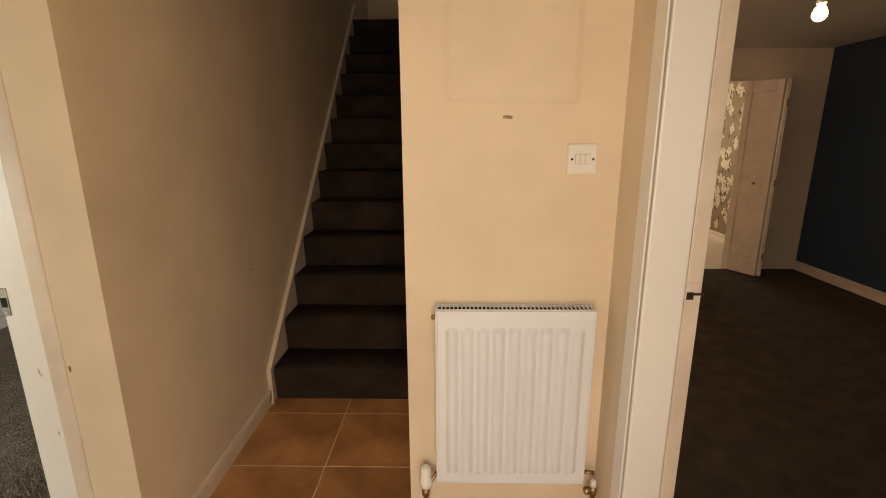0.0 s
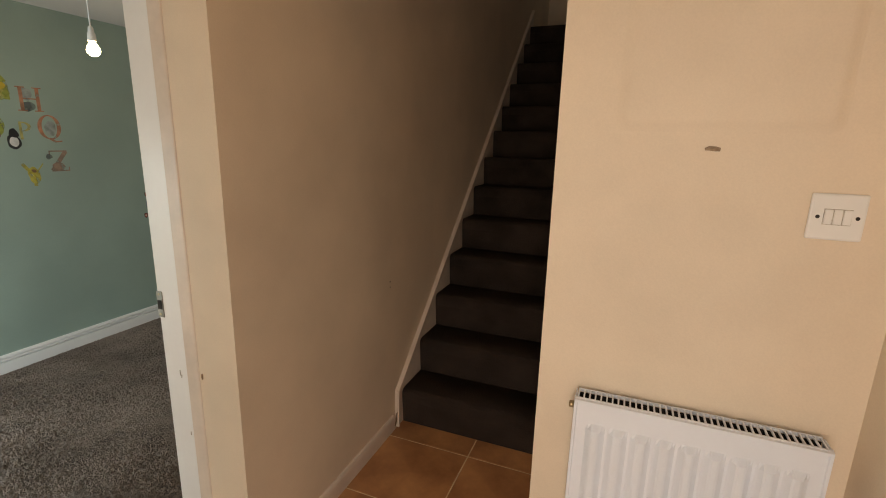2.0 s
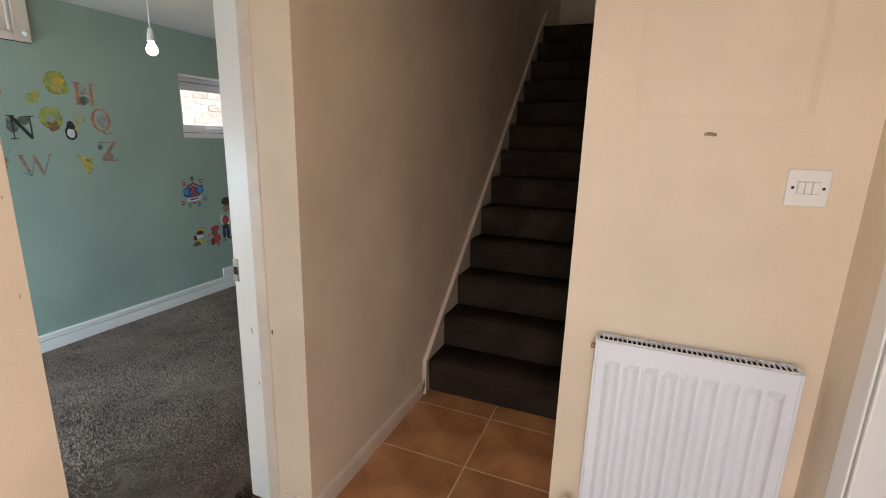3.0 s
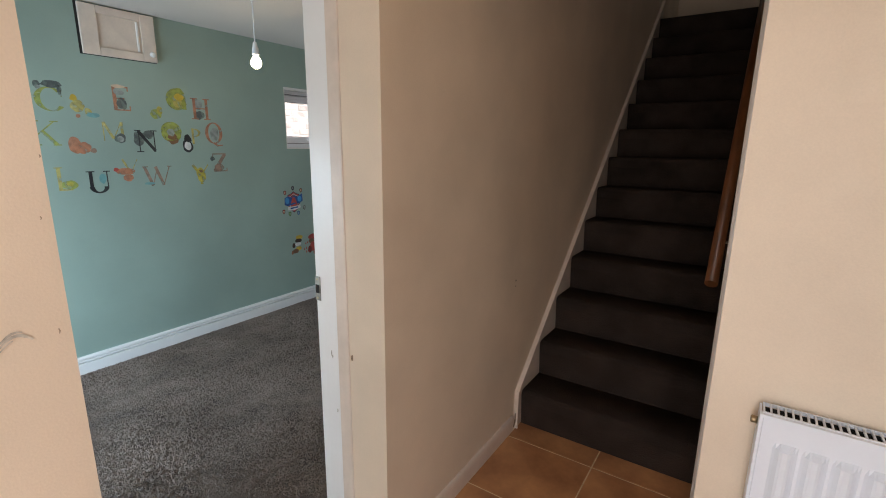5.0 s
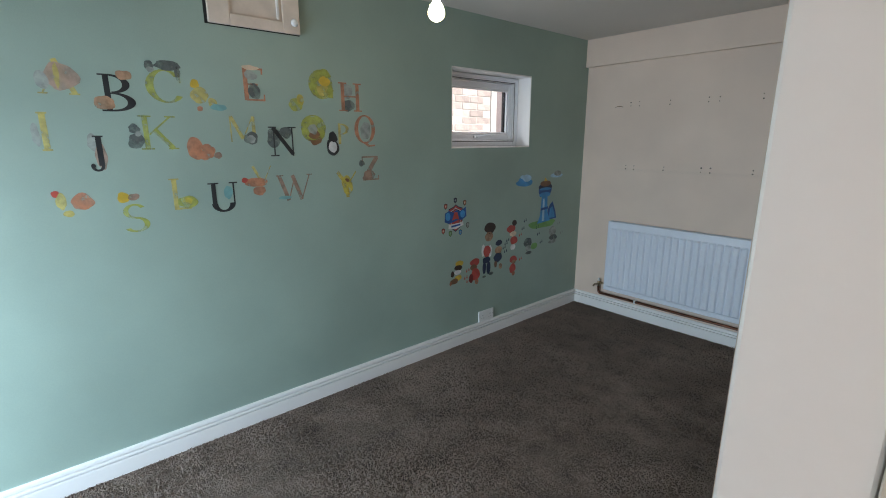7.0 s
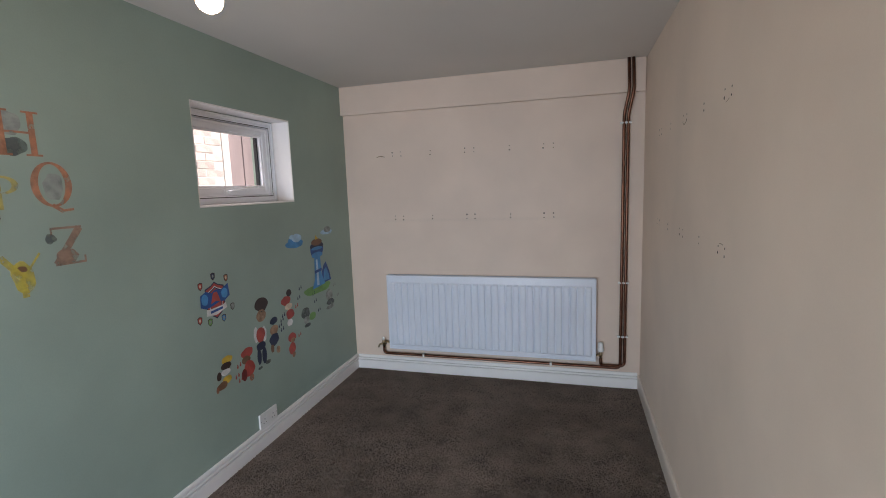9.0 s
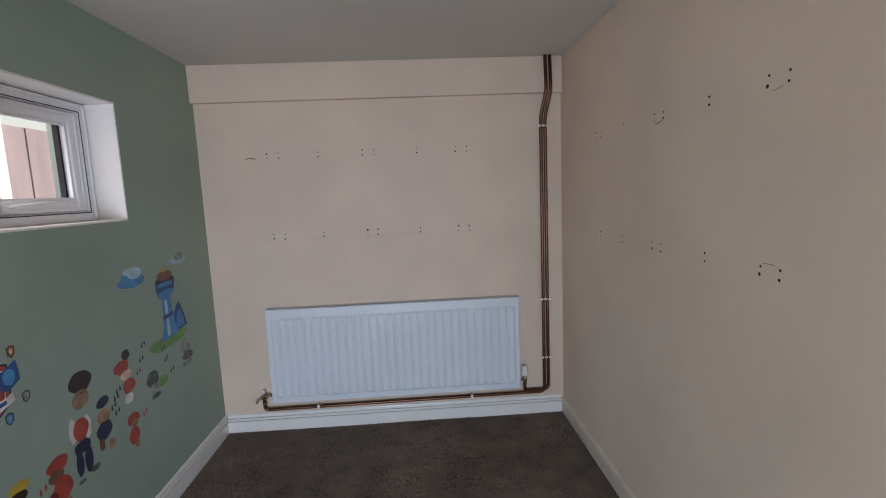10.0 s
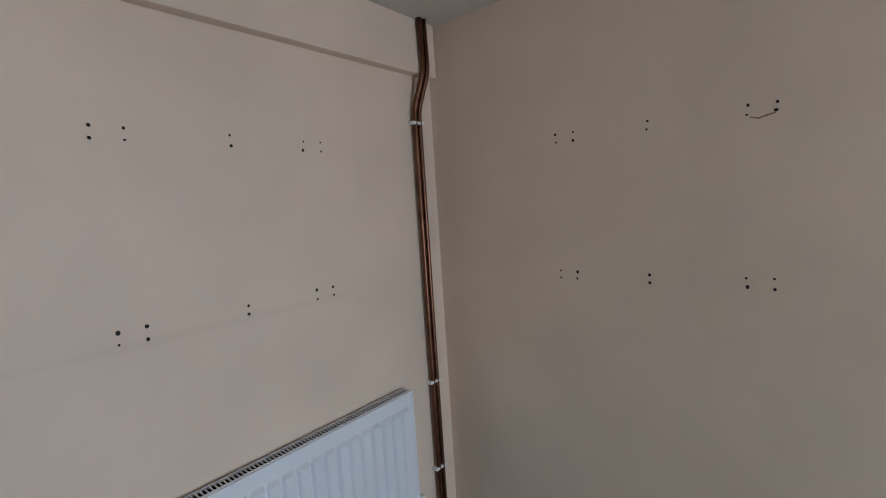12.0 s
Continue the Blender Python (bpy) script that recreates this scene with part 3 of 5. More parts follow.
for y in (2.357, 2.435):
    part("rocker", boxes((XG + 0.0122, XG + 0.0155, y - 0.006 + 0.018, y + 0.006 + 0.018, 0.178, 0.196), bevel=0.001), PLASTIC, so)
    bm = boxes((XG + 0.0122, XG + 0.0128, y - 0.002, y + 0.002, 0.163, 0.172), (XG + 0.0122, XG + 0.0128, y - 0.014, y - 0.008, 0.143, 0.147), (XG + 0.0122, XG + 0.0128, y + 0.008, y + 0.014, 0.143, 0.147))
    part("pin_holes", bm, DARK, so)
for y in (2.325, 2.467):
    part("screw", turned([(0.0122, 0.003), (0.0128, 0.0025)], (XG, y, 0.162), "x", 10), STEEL, so)


def pendant(x, y, z, ceiling, label, glow=BULBGLOW):
    p = thing("pendant_lamp", (x, y, ceiling), label, "pendant lamp")
    part("ceiling_rose", turned([(0, 0.040), (-0.006, 0.040), (-0.016, 0.030), (-0.022, 0.012), (-0.030, 0.007)], (x, y, ceiling), "z", 24), PLASTIC, p, "white ceiling rose")
    part("cord", tube([(x, y, ceiling - 0.028), (x + 0.003, y, (ceiling + z) / 2 + 0.06), (x, y, z + 0.105)], 0.0035, 8), PLASTIC, p, "white flex")
    part("lampholder", turned([(0.110, 0.006), (0.105, 0.011), (0.080, 0.014), (0.076, 0.018), (0.050, 0.019), (0.046, 0.021), (0.040, 0.021), (0.036, 0.016)], (x, y, z), "z", 20), PLASTIC, p, "white lampholder")
    prof = [(0.040, 0.012), (0.030, 0.014), (0.020, 0.022)] + [(0.030 * math.cos(a) - 0.006, 0.030 * math.sin(a)) for a in (1.0, 1.3, 1.6, 1.9, 2.2, 2.5, 2.8, 3.0, 3.1)]
    part("bulb", turned(prof, (x, y, z), "z", 20), glow, p, "lit frosted bulb")
    return p


pendant(-1.40, 1.10, 1.935, HC, "bare lit bulb on a white flex in the bedroom")
pendant(0.72, 0.25, 2.12, HH, "bare lit bulb on a white flex in the hall", HALLGLOW)
pendant(2.885, 1.44, 2.0, 2.30, "bare lit bulb on a white flex in the lounge")

# ---------------------------------------------------------------- wall hatch
hatch = thing("wall_hatch", (XG, 0.81, 2.13), "small cream cupboard door with recessed panel on green wall", "cupboard door")
# flat near-black sheet on the wall paints the shade round the hatch door
part("backing", boxes((XG + 0.0005, XG + 0.003, 0.586, 1.022, 1.990, 2.284)), DARK, hatch, "near-black sheet painted as the shaded gap behind the door")
ya, yb, za, zb = 0.598, 1.020, 1.994, 2.280
part("stile", boxes((XG + 0.004, XG + 0.022, ya, ya + 0.092, za, zb), bevel=0.003), OLDGLOSS, hatch)
part("stile", boxes((XG + 0.004, XG + 0.022, yb - 0.085, yb, za, zb), bevel=0.003), OLDGLOSS, hatch)
part("rail", boxes((XG + 0.0045, XG + 0.0215, ya + 0.0925, yb - 0.0855, za, za + 0.048), bevel=0.002), OLDGLOSS, hatch)
part("rail", boxes((XG + 0.0045, XG + 0.0215, ya + 0.0925, yb - 0.0855, zb - 0.044, zb), bevel=0.002), OLDGLOSS, hatch)
part("panel", boxes((XG + 0.004, XG + 0.011, ya + 0.0925, yb - 0.0855, za + 0.0485, zb - 0.0445)), OLDGLOSS, hatch)
part("strip", boxes((XG + 0.0112, XG + 0.019, yb - 0.112, yb - 0.0995, za + 0.055, zb - 0.052), bevel=0.002), GLOSS, hatch, "white batten")
part("knob", turned([(0.0222, 0.007), (0.030, 0.007), (0.033, 0.015), (0.042, 0.018), (0.050, 0.014), (0.052, 0.006)], (XG, yb - 0.036, za + 0.046), "x", 18), PLASTIC, hatch, "round white knob")

# ---------------------------------------------------------------- side window
window = structure("window_1", boxes((-2.585, -2.50, 2.0485, 2.0885, 1.4385, 1.9415), (-2.585, -2.50, 2.8015, 2.8415, 1.4385, 1.9415),
                                     (-2.584, -2.501, 2.089, 2.801, 1.4385, 1.4805), (-2.584, -2.501, 2.089, 2.801, 1.8995, 1.9415), bevel=0.004), UPVC, "small white plastic top-hung window", "window")
SA, SB, SC, SD = 2.0895, 2.8005, 1.4815, 1.8985
part("sash", boxes((-2.575, -2.512, SA, SA + 0.048, SC, SD), (-2.575, -2.512, SB - 0.048, SB, SC, SD), (-2.574, -2.513, SA + 0.0485, SB - 0.0485, SC, SC + 0.048), (-2.574, -2.513, SA + 0.0485, SB - 0.0485, SD - 0.048, SD), bevel=0.005), UPVC, window)
def ring(x0, x1, inset, wide, mat, name):
    """A raised or sunk line round the sash or frame."""
    a, b, c, d = 2.0485 + inset, 2.8415 - inset, 1.4385 + inset, 1.9415 - inset
    part(name, boxes((x0, x1, a, a + wide, c, d), (x0, x1, b - wide, b, c, d), (x0, x1, a + wide + 0.0003, b - wide - 0.0003, c, c + wide),
                     (x0, x1, a + wide + 0.0003, b - wide - 0.0003, d - wide, d), bevel=0.0012), mat, window)


ring(-2.5008, -2.492, 0.004, 0.010, UPVC, "frame_lip")
ring(-2.5008, -2.4985, 0.0345, 0.0045, SEAL, "frame_gasket")
ring(-2.5115, -2.505, 0.047, 0.012, UPVC, "sash_lip")
part("bead", boxes((-2.532, -2.520, SA + 0.0490, SA + 0.060, SC + 0.049, SD - 0.049), (-2.532, -2.520, SB - 0.060, SB - 0.0490, SC + 0.049, SD - 0.049),
                   (-2.532, -2.520, SA + 0.061, SB - 0.061, SC + 0.049, SC + 0.060), (-2.532, -2.520, SA + 0.061, SB - 0.061, SD - 0.060, SD - 0.049), bevel=0.002), UPVC, window)
pane = part("pane", boxes((-2.548, -2.542, SA + 0.0495, SB - 0.0495, SC + 0.0495, SD - 0.0495)), GLASS, window, "clear glass pane")
pane.visible_shadow = False
part("seal", boxes((-2.572, -2.550, SB - 0.060, SB - 0.0495, SC + 0.05, SD - 0.05)), SEAL, window, "black rubber seal")
hd = part("window_handle", tube([(-2.505, 2.40, 1.507), (-2.490, 2.405, 1.509), (-2.480, 2.44, 1.512), (-2.482, 2.50, 1.518), (-2.487, 2.545, 1.520)], 0.0075, 10), UPVC, window, "white cranked window handle")
part("handle_base", boxes((-2.5125, -2.501, 2.375, 2.425, 1.496, 1.518), bevel=0.003), UPVC, hd)
for r in ((XG - 0.125, XG - 0.001, 2.0405, 2.0480, 1.4385, 1.9415), (XG - 0.125, XG - 0.001, 2.8420, 2.8495, 1.4385, 1.9415),
          (XG - 0.125, XG - 0.001, 2.0405, 2.8495, 1.4305, 1.4380), (XG - 0.125, XG - 0.001, 2.0405, 2.8495, 1.9420, 1.9495)):
    part("window_reveal", boxes(r), GLOSS, window, "white painted reveal")

# ---------------------------------------------------------------- outside the side window
brick_wall = structure("wall_neighbour", boxes((-4.1, -3.912, -1.0, 4.015, -0.13, 4.2)), MORTAR, "pale red brick wall of the neighbouring house", "wall")
structure("post", boxes((-4.07, -3.902, 4.02, 4.115, -0.13, 3.2), bevel=0.006), RENDER, "white rendered end of the brick wall", "pillar")
fence = thing("fence", (-3.95, 4.6, -0.13), "red-brown stained timber fence beside the brick wall", "fence")
for k in range(8):
    y = 4.122 + k * 0.125
    part("board", boxes((-3.97 - 0.008 * (k % 2), -3.95 - 0.008 * (k % 2), y, y + 0.1225, -0.13, 2.10), bevel=0.003), FENCE, fence)
part("rail", boxes((-4.01, -3.979, 4.125, 5.12, 1.2, 1.29)), FENCE, fence)

# ---------------------------------------------------------------- lounge and back room
bif = thing("folding_door", (4.44, 3.86, 0), "cream panelled folding door half open to the back room", "door")


def leaf_mesh(w, h, t=0.034):
    """A two-panel door leaf, hinge edge at the origin, along +x, facing -y."""
    bm = bmesh.new()
    for r in ((0, 0.07), (w - 0.07, w)):
        box(bm, r[0], r[1], 0, t, 0.006, h, 0.003)
    for z0, z1 in ((0.006, 0.19), (0.86, 1.02), (h - 0.11, h)):
        box(bm, 0.0705, w - 0.0705, 0.0005, t - 0.0005, z0, z1, 0.002)
    for z0, z1 in ((0.191, 0.859), (1.021, h - 0.111)):
        box(bm, 0.0705, w - 0.0705, 0.010, t - 0.010, z0, z1, 0.003)
    return bm


def stand(bm, x, y, turn):
    bmesh.ops.transform(bm, matrix=pose(x, y, 0, 0, 0, turn), verts=bm.verts)
    return bm


leaf = part("leaf", stand(leaf_mesh(0.37, 1.985), 4.427, 3.866, 117), OLDGLOSS, bif)
part("leaf", stand(leaf_mesh(0.37, 1.985), 4.457, 3.846, 62), OLDGLOSS, bif)
for z in (0.22, 0.98, 1.76):
    part("hinge", boxes((4.435, 4.449, 3.834, 3.848, z - 0.035, z + 0.035), bevel=0.003), BRASS, bif, "dark metal hinge")
part("knob", turned([(0, 0.006), (-0.02, 0.006), (-0.022, 0.014), (-0.034, 0.016), (-0.040, 0.008)], (4.317, 4.0, 0.97), "y", 14), BRASS, bif, "small dark knob")
for r in ((3.72, 3.75, 4.13, 4.25, 0, 2.02), (4.59, 4.62, 4.13, 4.25, 0, 2.02), (3.751, 4.589, 4.13, 4.25, 1.99, 2.02)):
    structure("trim", boxes(r, bevel=0.003), OLDGLOSS, "cream door lining between lounge and back room", "trim")

WP = material("brown_floral_wallpaper", (0.24, 0.19, 0.13), 0.7, vary=0.1, scale=5, grain=60, bump=0.05)
structure("wall_papered", boxes((4.96, 5.06, 4.24, 6.6, 0, 2.4)), WP, "brown wallpaper with pale and dark flower motifs", "wall")
motif = random.Random(4)
PALE = material("pale_flower_print", (0.60, 0.57, 0.47), 0.7, vary=0.15, scale=30, bump=0)
BROWNP = material("dark_leaf_print", (0.06, 0.045, 0.03), 0.7, vary=0.2, scale=30, bump=0)
flowers, leaves = bmesh.new(), bmesh.new()

for k in range(240):
    y, z = 4.4 + 2.1 * motif.random(), 0.15 + 2.1 * motif.random()
    for q in range(4):
        disc(flowers, y + 0.03 * math.cos(q * 1.57), z + 0.04 * math.sin(q * 1.57), 0.022, 0.04, 4.9585 - 0.0004 * q - 0.00001 * k, 10, motif.random() * 3)
    disc(leaves, y + motif.uniform(-0.1, 0.1), z + motif.uniform(-0.1, 0.1), 0.012, 0.03, 4.9565 - 0.00001 * k, 10, motif.random() - 0.5)
pp = bpy.data.objects["wall_papered"]
tagged(part("flower_print", flowers, PALE, pp), kind="stuff")
tagged(part("leaf_print", leaves, BROWNP, pp), kind="stuff")
s = moulding(bmesh.new(), (4.96, 4.25), (4.96, 6.6), (-1, 0), 0.12, 0.018)
structure("baseboard_back", s, GLOSS, "white skirting under the wallpaper", "baseboard")

# ---------------------------------------------------------------- front door, swung back against the wall
fd = thing("front_door", (0.28, -1.46, 0.0), "navy woodgrain front door with white edges, standing open", "door")
part("leaf", boxes((0.258, 0.300, -1.458, -0.702, 0.008, 2.05), bevel=0.003), NAVYDOOR, fd)
part("edge_strip", boxes((0.256, 0.302, -0.701, -0.692, 0.008, 2.05), bevel=0.002), UPVC, fd, "white edge strip")

# ---------------------------------------------------------------- marks on the walls
hole = bmesh.new()
disc(hole, 0, 0, 0.0044, 0.0044, 0, 10)
hole_mesh = bpy.data.meshes.new("screw_hole")
hole.to_mesh(hole_mesh)
hole.free()
hole_mesh.materials.append(DARK)
wall_stairs, wall_bedroom = bpy.data.objects["wall_stairs"], bpy.data.objects["wall_bedroom"]
marks = random.Random(8)


def screw_hole(parent, m):
    ob = new("screw_hole", hole_mesh)
    ob.parent = parent
    s = marks.uniform(0.75, 1.3)
    ob.matrix_local = m @ Matrix.Diagonal((1, s, s * marks.uniform(0.8, 1.2), 1))


for z in (1.759, 1.265):
    for xs in ((-1.964, -1.896), (-1.655,), (-1.385, -1.319), (-1.053,), (-0.811, -0.742)):
        for x in xs:
            for dz in (-0.0145, 0.0145):
                screw_hole(wall_end, pose(x + marks.uniform(-0.003, 0.003), YE - 0.0015, z + dz + marks.uniform(-0.003, 0.003), 0, 0, -90))
    for ys in ((3.028, 2.962), (2.714,), (2.447, 2.380), (2.108,), (1.866, 1.798)):
        for y in ys:
            for dz in (-0.0125, 0.0125):
                screw_hole(wall_bedroom, pose(XI - 0.0015, y + marks.uniform(-0.003, 0.003), z - 0.010 + dz + marks.uniform(-0.003, 0.003), 0, 0, 180))
for y, z in ((1.348, 0.835), (1.348, 0.807)):
    screw_hole(wall_stairs, pose(XS + 0.0015, y, z))
screw_hole(wall_green, pose(XG + 0.0015, -0.349, 1.692))


def scrape(parent, mat, points, width, name="scrape"):
    """A thin raised scrape along points."""
    bm = bmesh.new()
    pts = [Vector(p) for p in points]
    rows = []
    for i, p in enumerate(pts):
        d = (pts[min(i + 1, len(pts) - 1)] - pts[max(i - 1, 0)]).normalized()
        n = Vector((1, 0, 0)) if abs(d.x) < 0.3 else Vector((0, 1, 0))
        s = d.cross(n).normalized() * width * (0.4 + 0.6 * math.sin(math.pi * (i + 0.3) / len(pts)))
        rows.append((bm.verts.new(p - s), bm.verts.new(p + s)))
    for a, b in zip(rows, rows[1:]):
        bm.faces.new((a[0], a[1], b[1], b[0]))
    part(name, bm, mat, parent)


scrape(wall_end, RAWL, [(-2.100, YE - 0.002, 1.740), (-2.08, YE - 0.002, 1.748), (-2.055, YE - 0.002, 1.748), (-2.030, YE - 0.002, 1.742)], 0.0035)
scrape(wall_bedroom, RAWL, [(XI - 0.002, 2.44, 1.728), (XI - 0.002, 2.42, 1.722), (XI - 0.002, 2.38, 1.732)], 0.0025)
scrape(wall_bedroom, RAWL, [(XI - 0.002, 1.855, 1.276), (XI - 0.002, 1.83, 1.277), (XI - 0.002, 1.812, 1.275)], 0.0012)
scrape(wall_bedroom, RAWL, [(XI - 0.002, 1.85, 1.722), (XI - 0.002, 1.83, 1.726), (XI - 0.002, 1.815, 1.730)], 0.0012)
for k, lift in enumerate((0.0, 0.005, -0.005)):
    scrape(wall_inner, SCUFF_GAP, [(XN + 0.0015 + 0.0003 * k, -0.515 + 0.0055 * q, 1.198 + lift + 0.014 * math.sin(q * 0.42)) for q in range(8 - 2 * k)], 0.0024 - 0.0006 * k)
scrape(wall_radiator, RAWL, [(1.353, YR - 0.002, 1.513), (1.36, YR - 0.002, 1.515), (1.372, YR - 0.002, 1.514), (1.380, YR - 0.002, 1.513)], 0.0048, "plug_scar")
scrape(wall_stairs, RAWL, [(0.036, YJ - 0.002, 0.764), (0.0365, YJ - 0.002, 0.774), (0.036, YJ - 0.002, 0.784)], 0.006, "paint_chip")
scrape(wall_stairs, RAWL, [(XS + 0.017, 1.372, 0.02), (XS + 0.017, 1.39, 0.05), (XS + 0.017, 1.395, 0.09)], 0.012, "paint_chip")

for x, z, tall in ((-0.072, 0.760, 0.010), (-0.067, 0.749, 0.006), (-0.035, 1.505, 0.014), (-0.053, 0.542, 0.007)):
    scrape(door_frame, SCUFF_GAP, [(x, 0.3745, z - tall), (x + 0.0015, 0.3745, z), (x + 0.0005, 0.3745, z + tall)], 0.0022, "paint_chip")
for y, z, tall in ((-0.444, 1.373, 0.0025), (-0.446, 1.203, 0.004), (-0.433, 1.459, 0.002)):
    scrape(wall_inner, RAWL, [(XN + 0.0015, y, z - tall), (XN + 0.0015, y + 0.001, z), (XN + 0.0015, y, z + tall)], 0.0008, "paint_chip")

DUST = material("dust_shadow", (0.44, 0.34, 0.25), 0.8, vary=0.1, scale=12, bump=0)
dn, dl = DUST.node_tree.nodes, DUST.node_tree.links
tc = dn.new("ShaderNodeTexCoord")
sep = dn.new("ShaderNodeSeparateXYZ")
dl.new(tc.outputs["Generated"], sep.inputs[0])
prod = None
for axis in ("X", "Z"):
    a = dn.new("ShaderNodeMath")
    a.operation = "PINGPONG"
    a.inputs[1].default_value = 0.5
    dl.new(sep.outputs[axis], a.inputs[0])
    r = dn.new("ShaderNodeMapRange")
    r.interpolation_type = "SMOOTHSTEP"
    r.inputs[2].default_value = 0.12 if axis == "X" else 0.5
    dl.new(a.outputs[0], r.inputs[0])
    if prod:
        mm = dn.new("ShaderNodeMath")
        mm.operation = "MULTIPLY"
        dl.new(prod, mm.inputs[0])
        dl.new(r.outputs[0], mm.inputs[1])
        prod = mm.outputs[0]
    else:
        prod = r.outputs[0]
fade = dn.new("ShaderNodeMath")
fade.operation = "MULTIPLY"
fade.inputs[1].default_value = 0.03
dl.new(prod, fade.inputs[0])
dl.new(fade.outputs[0], dn["Principled BSDF"].inputs["Alpha"])


def dust(parent, rows, what="shelf"):
    bm = bmesh.new()
    bm.faces.new([bm.verts.new(p) for p in rows])
    part("dust_mark", bm, DUST, parent, f"faint grey dust line left by a removed {what}")




def raised_patch(parent, x0, x1, z0, z1, y, slope, lift):
    """A skim of filler under the paint: a flat middle with soft sloping edges."""
    bm = bmesh.new()
    rings = []
    for q, up in ((0, 0), (0.25, 0.12), (0.5, 0.5), (0.75, 0.88), (1, 1)):
        e, c = slope * q, 0.02 - 0.008 * q
        ring_pts = []
        for cx, cz, a0 in ((x1 - e - c, z1 - e - c, 0), (x0 + e + c, z1 - e - c, 90), (x0 + e + c, z0 + e + c, 180), (x1 - e - c, z0 + e + c, 270)):
            for k in range(4):
                a = radians(a0 + 30 * k)
                ring_pts.append(bm.verts.new((cx + c * math.cos(a), y - 0.0003 - lift * up, cz + c * math.sin(a))))
        rings.append(ring_pts)
    for p, q in zip(rings, rings[1:]):
        for k in range(16):
            bm.faces.new((p[k], p[(k + 1) % 16], q[(k + 1) % 16], q[k]))
    bm.faces.new(rings[-1])
    for f in bm.faces:
        f.smooth = True
    part("filler_patch", bm, HALLCREAM, parent, "painted-over filler patch with soft raised edges")


raised_patch(wall_radiator, 1.185, 1.570, 1.545, 2.02, YR, 0.024, 0.006)
dust(wall_end, [(-2.15, YE - 0.0012, 1.222), (-0.60, YE - 0.0012, 1.222), (-0.60, YE - 0.0012, 1.262), (-2.15, YE - 0.0012, 1.262)])

# ---------------------------------------------------------------- alphabet stickers


def vinyl(name, c):
    """Printed film; the faded ones have worn thin in patches and let the wall show."""
    m = material(name, c, 0.5, vary=0.22, scale=14, grain=90, bump=0.05)
    if any(w in name for w in ("faded", "worn", "pale", "blush", "grey", "tan")):
        n, ln = m.node_tree.nodes, m.node_tree.links
        t, wear, a = n.new("ShaderNodeTexCoord"), n.new("ShaderNodeTexNoise"), n.new("ShaderNodeMapRange")
        wear.inputs["Scale"].default_value, wear.inputs["Detail"].default_value = 26, 6
        a.inputs[1].default_value, a.inputs[2].default_value = 0.35, 0.65
        a.inputs[3].default_value, a.inputs[4].default_value = (0.85, 0.34) if "faded_lime" in name or "yellow" in name else (0.92, 0.45)
        ln.new(t.outputs["Object"], wear.inputs["Vector"])
        ln.new(wear.outputs[0], a.inputs[0])
        ln.new(a.outputs[0], n["Principled BSDF"].inputs["Alpha"])
    return m


INK = {"black": vinyl("black_vinyl", (0.022, 0.024, 0.026)), "yellow": vinyl("faded_yellow_vinyl", (0.68, 0.56, 0.09)), "olive": vinyl("faded_lime_vinyl", (0.44, 0.48, 0.10)),
       "orange": vinyl("faded_orange_vinyl", (0.60, 0.24, 0.13)), "grey": vinyl("grey_vinyl", (0.12, 0.14, 0.135)), "pale": vinyl("pale_grey_vinyl", (0.42, 0.46, 0.42)),
       "teal": vinyl("teal_vinyl", (0.16, 0.36, 0.36)), "brown": vinyl("brown_vinyl", (0.20, 0.10, 0.05)), "red": vinyl("red_vinyl", (0.45, 0.07, 0.05)),
       "navy": vinyl("navy_vinyl", (0.02, 0.03, 0.07)), "skyblue": vinyl("blue_vinyl", (0.045, 0.27, 0.56)), "white": vinyl("white_vinyl", (0.72, 0.72, 0.70)),
       "tan": vinyl("tan_vinyl", (0.52, 0.30, 0.18)), "grass": vinyl("green_vinyl", (0.16, 0.36, 0.10)), "gold": vinyl("gold_vinyl", (0.62, 0.42, 0.05)),
       "softyellow": vinyl("worn_yellow_vinyl", (0.66, 0.55, 0.16)), "softorange": vinyl("worn_orange_vinyl", (0.40, 0.25, 0.18)), "blush": vinyl("blush_vinyl", (0.52, 0.36, 0.28)),
       "darkred": vinyl("dark_red_vinyl", (0.20, 0.025, 0.02)), "cream": vinyl("cream_vinyl", (0.74, 0.58, 0.42)), "darkbrown": vinyl("dark_brown_vinyl", (0.045, 0.022, 0.014)), "deepblue": vinyl("deep_blue_vinyl", (0.016, 0.085, 0.28)), "paleblue": vinyl("light_blue_vinyl", (0.38, 0.60, 0.74))}


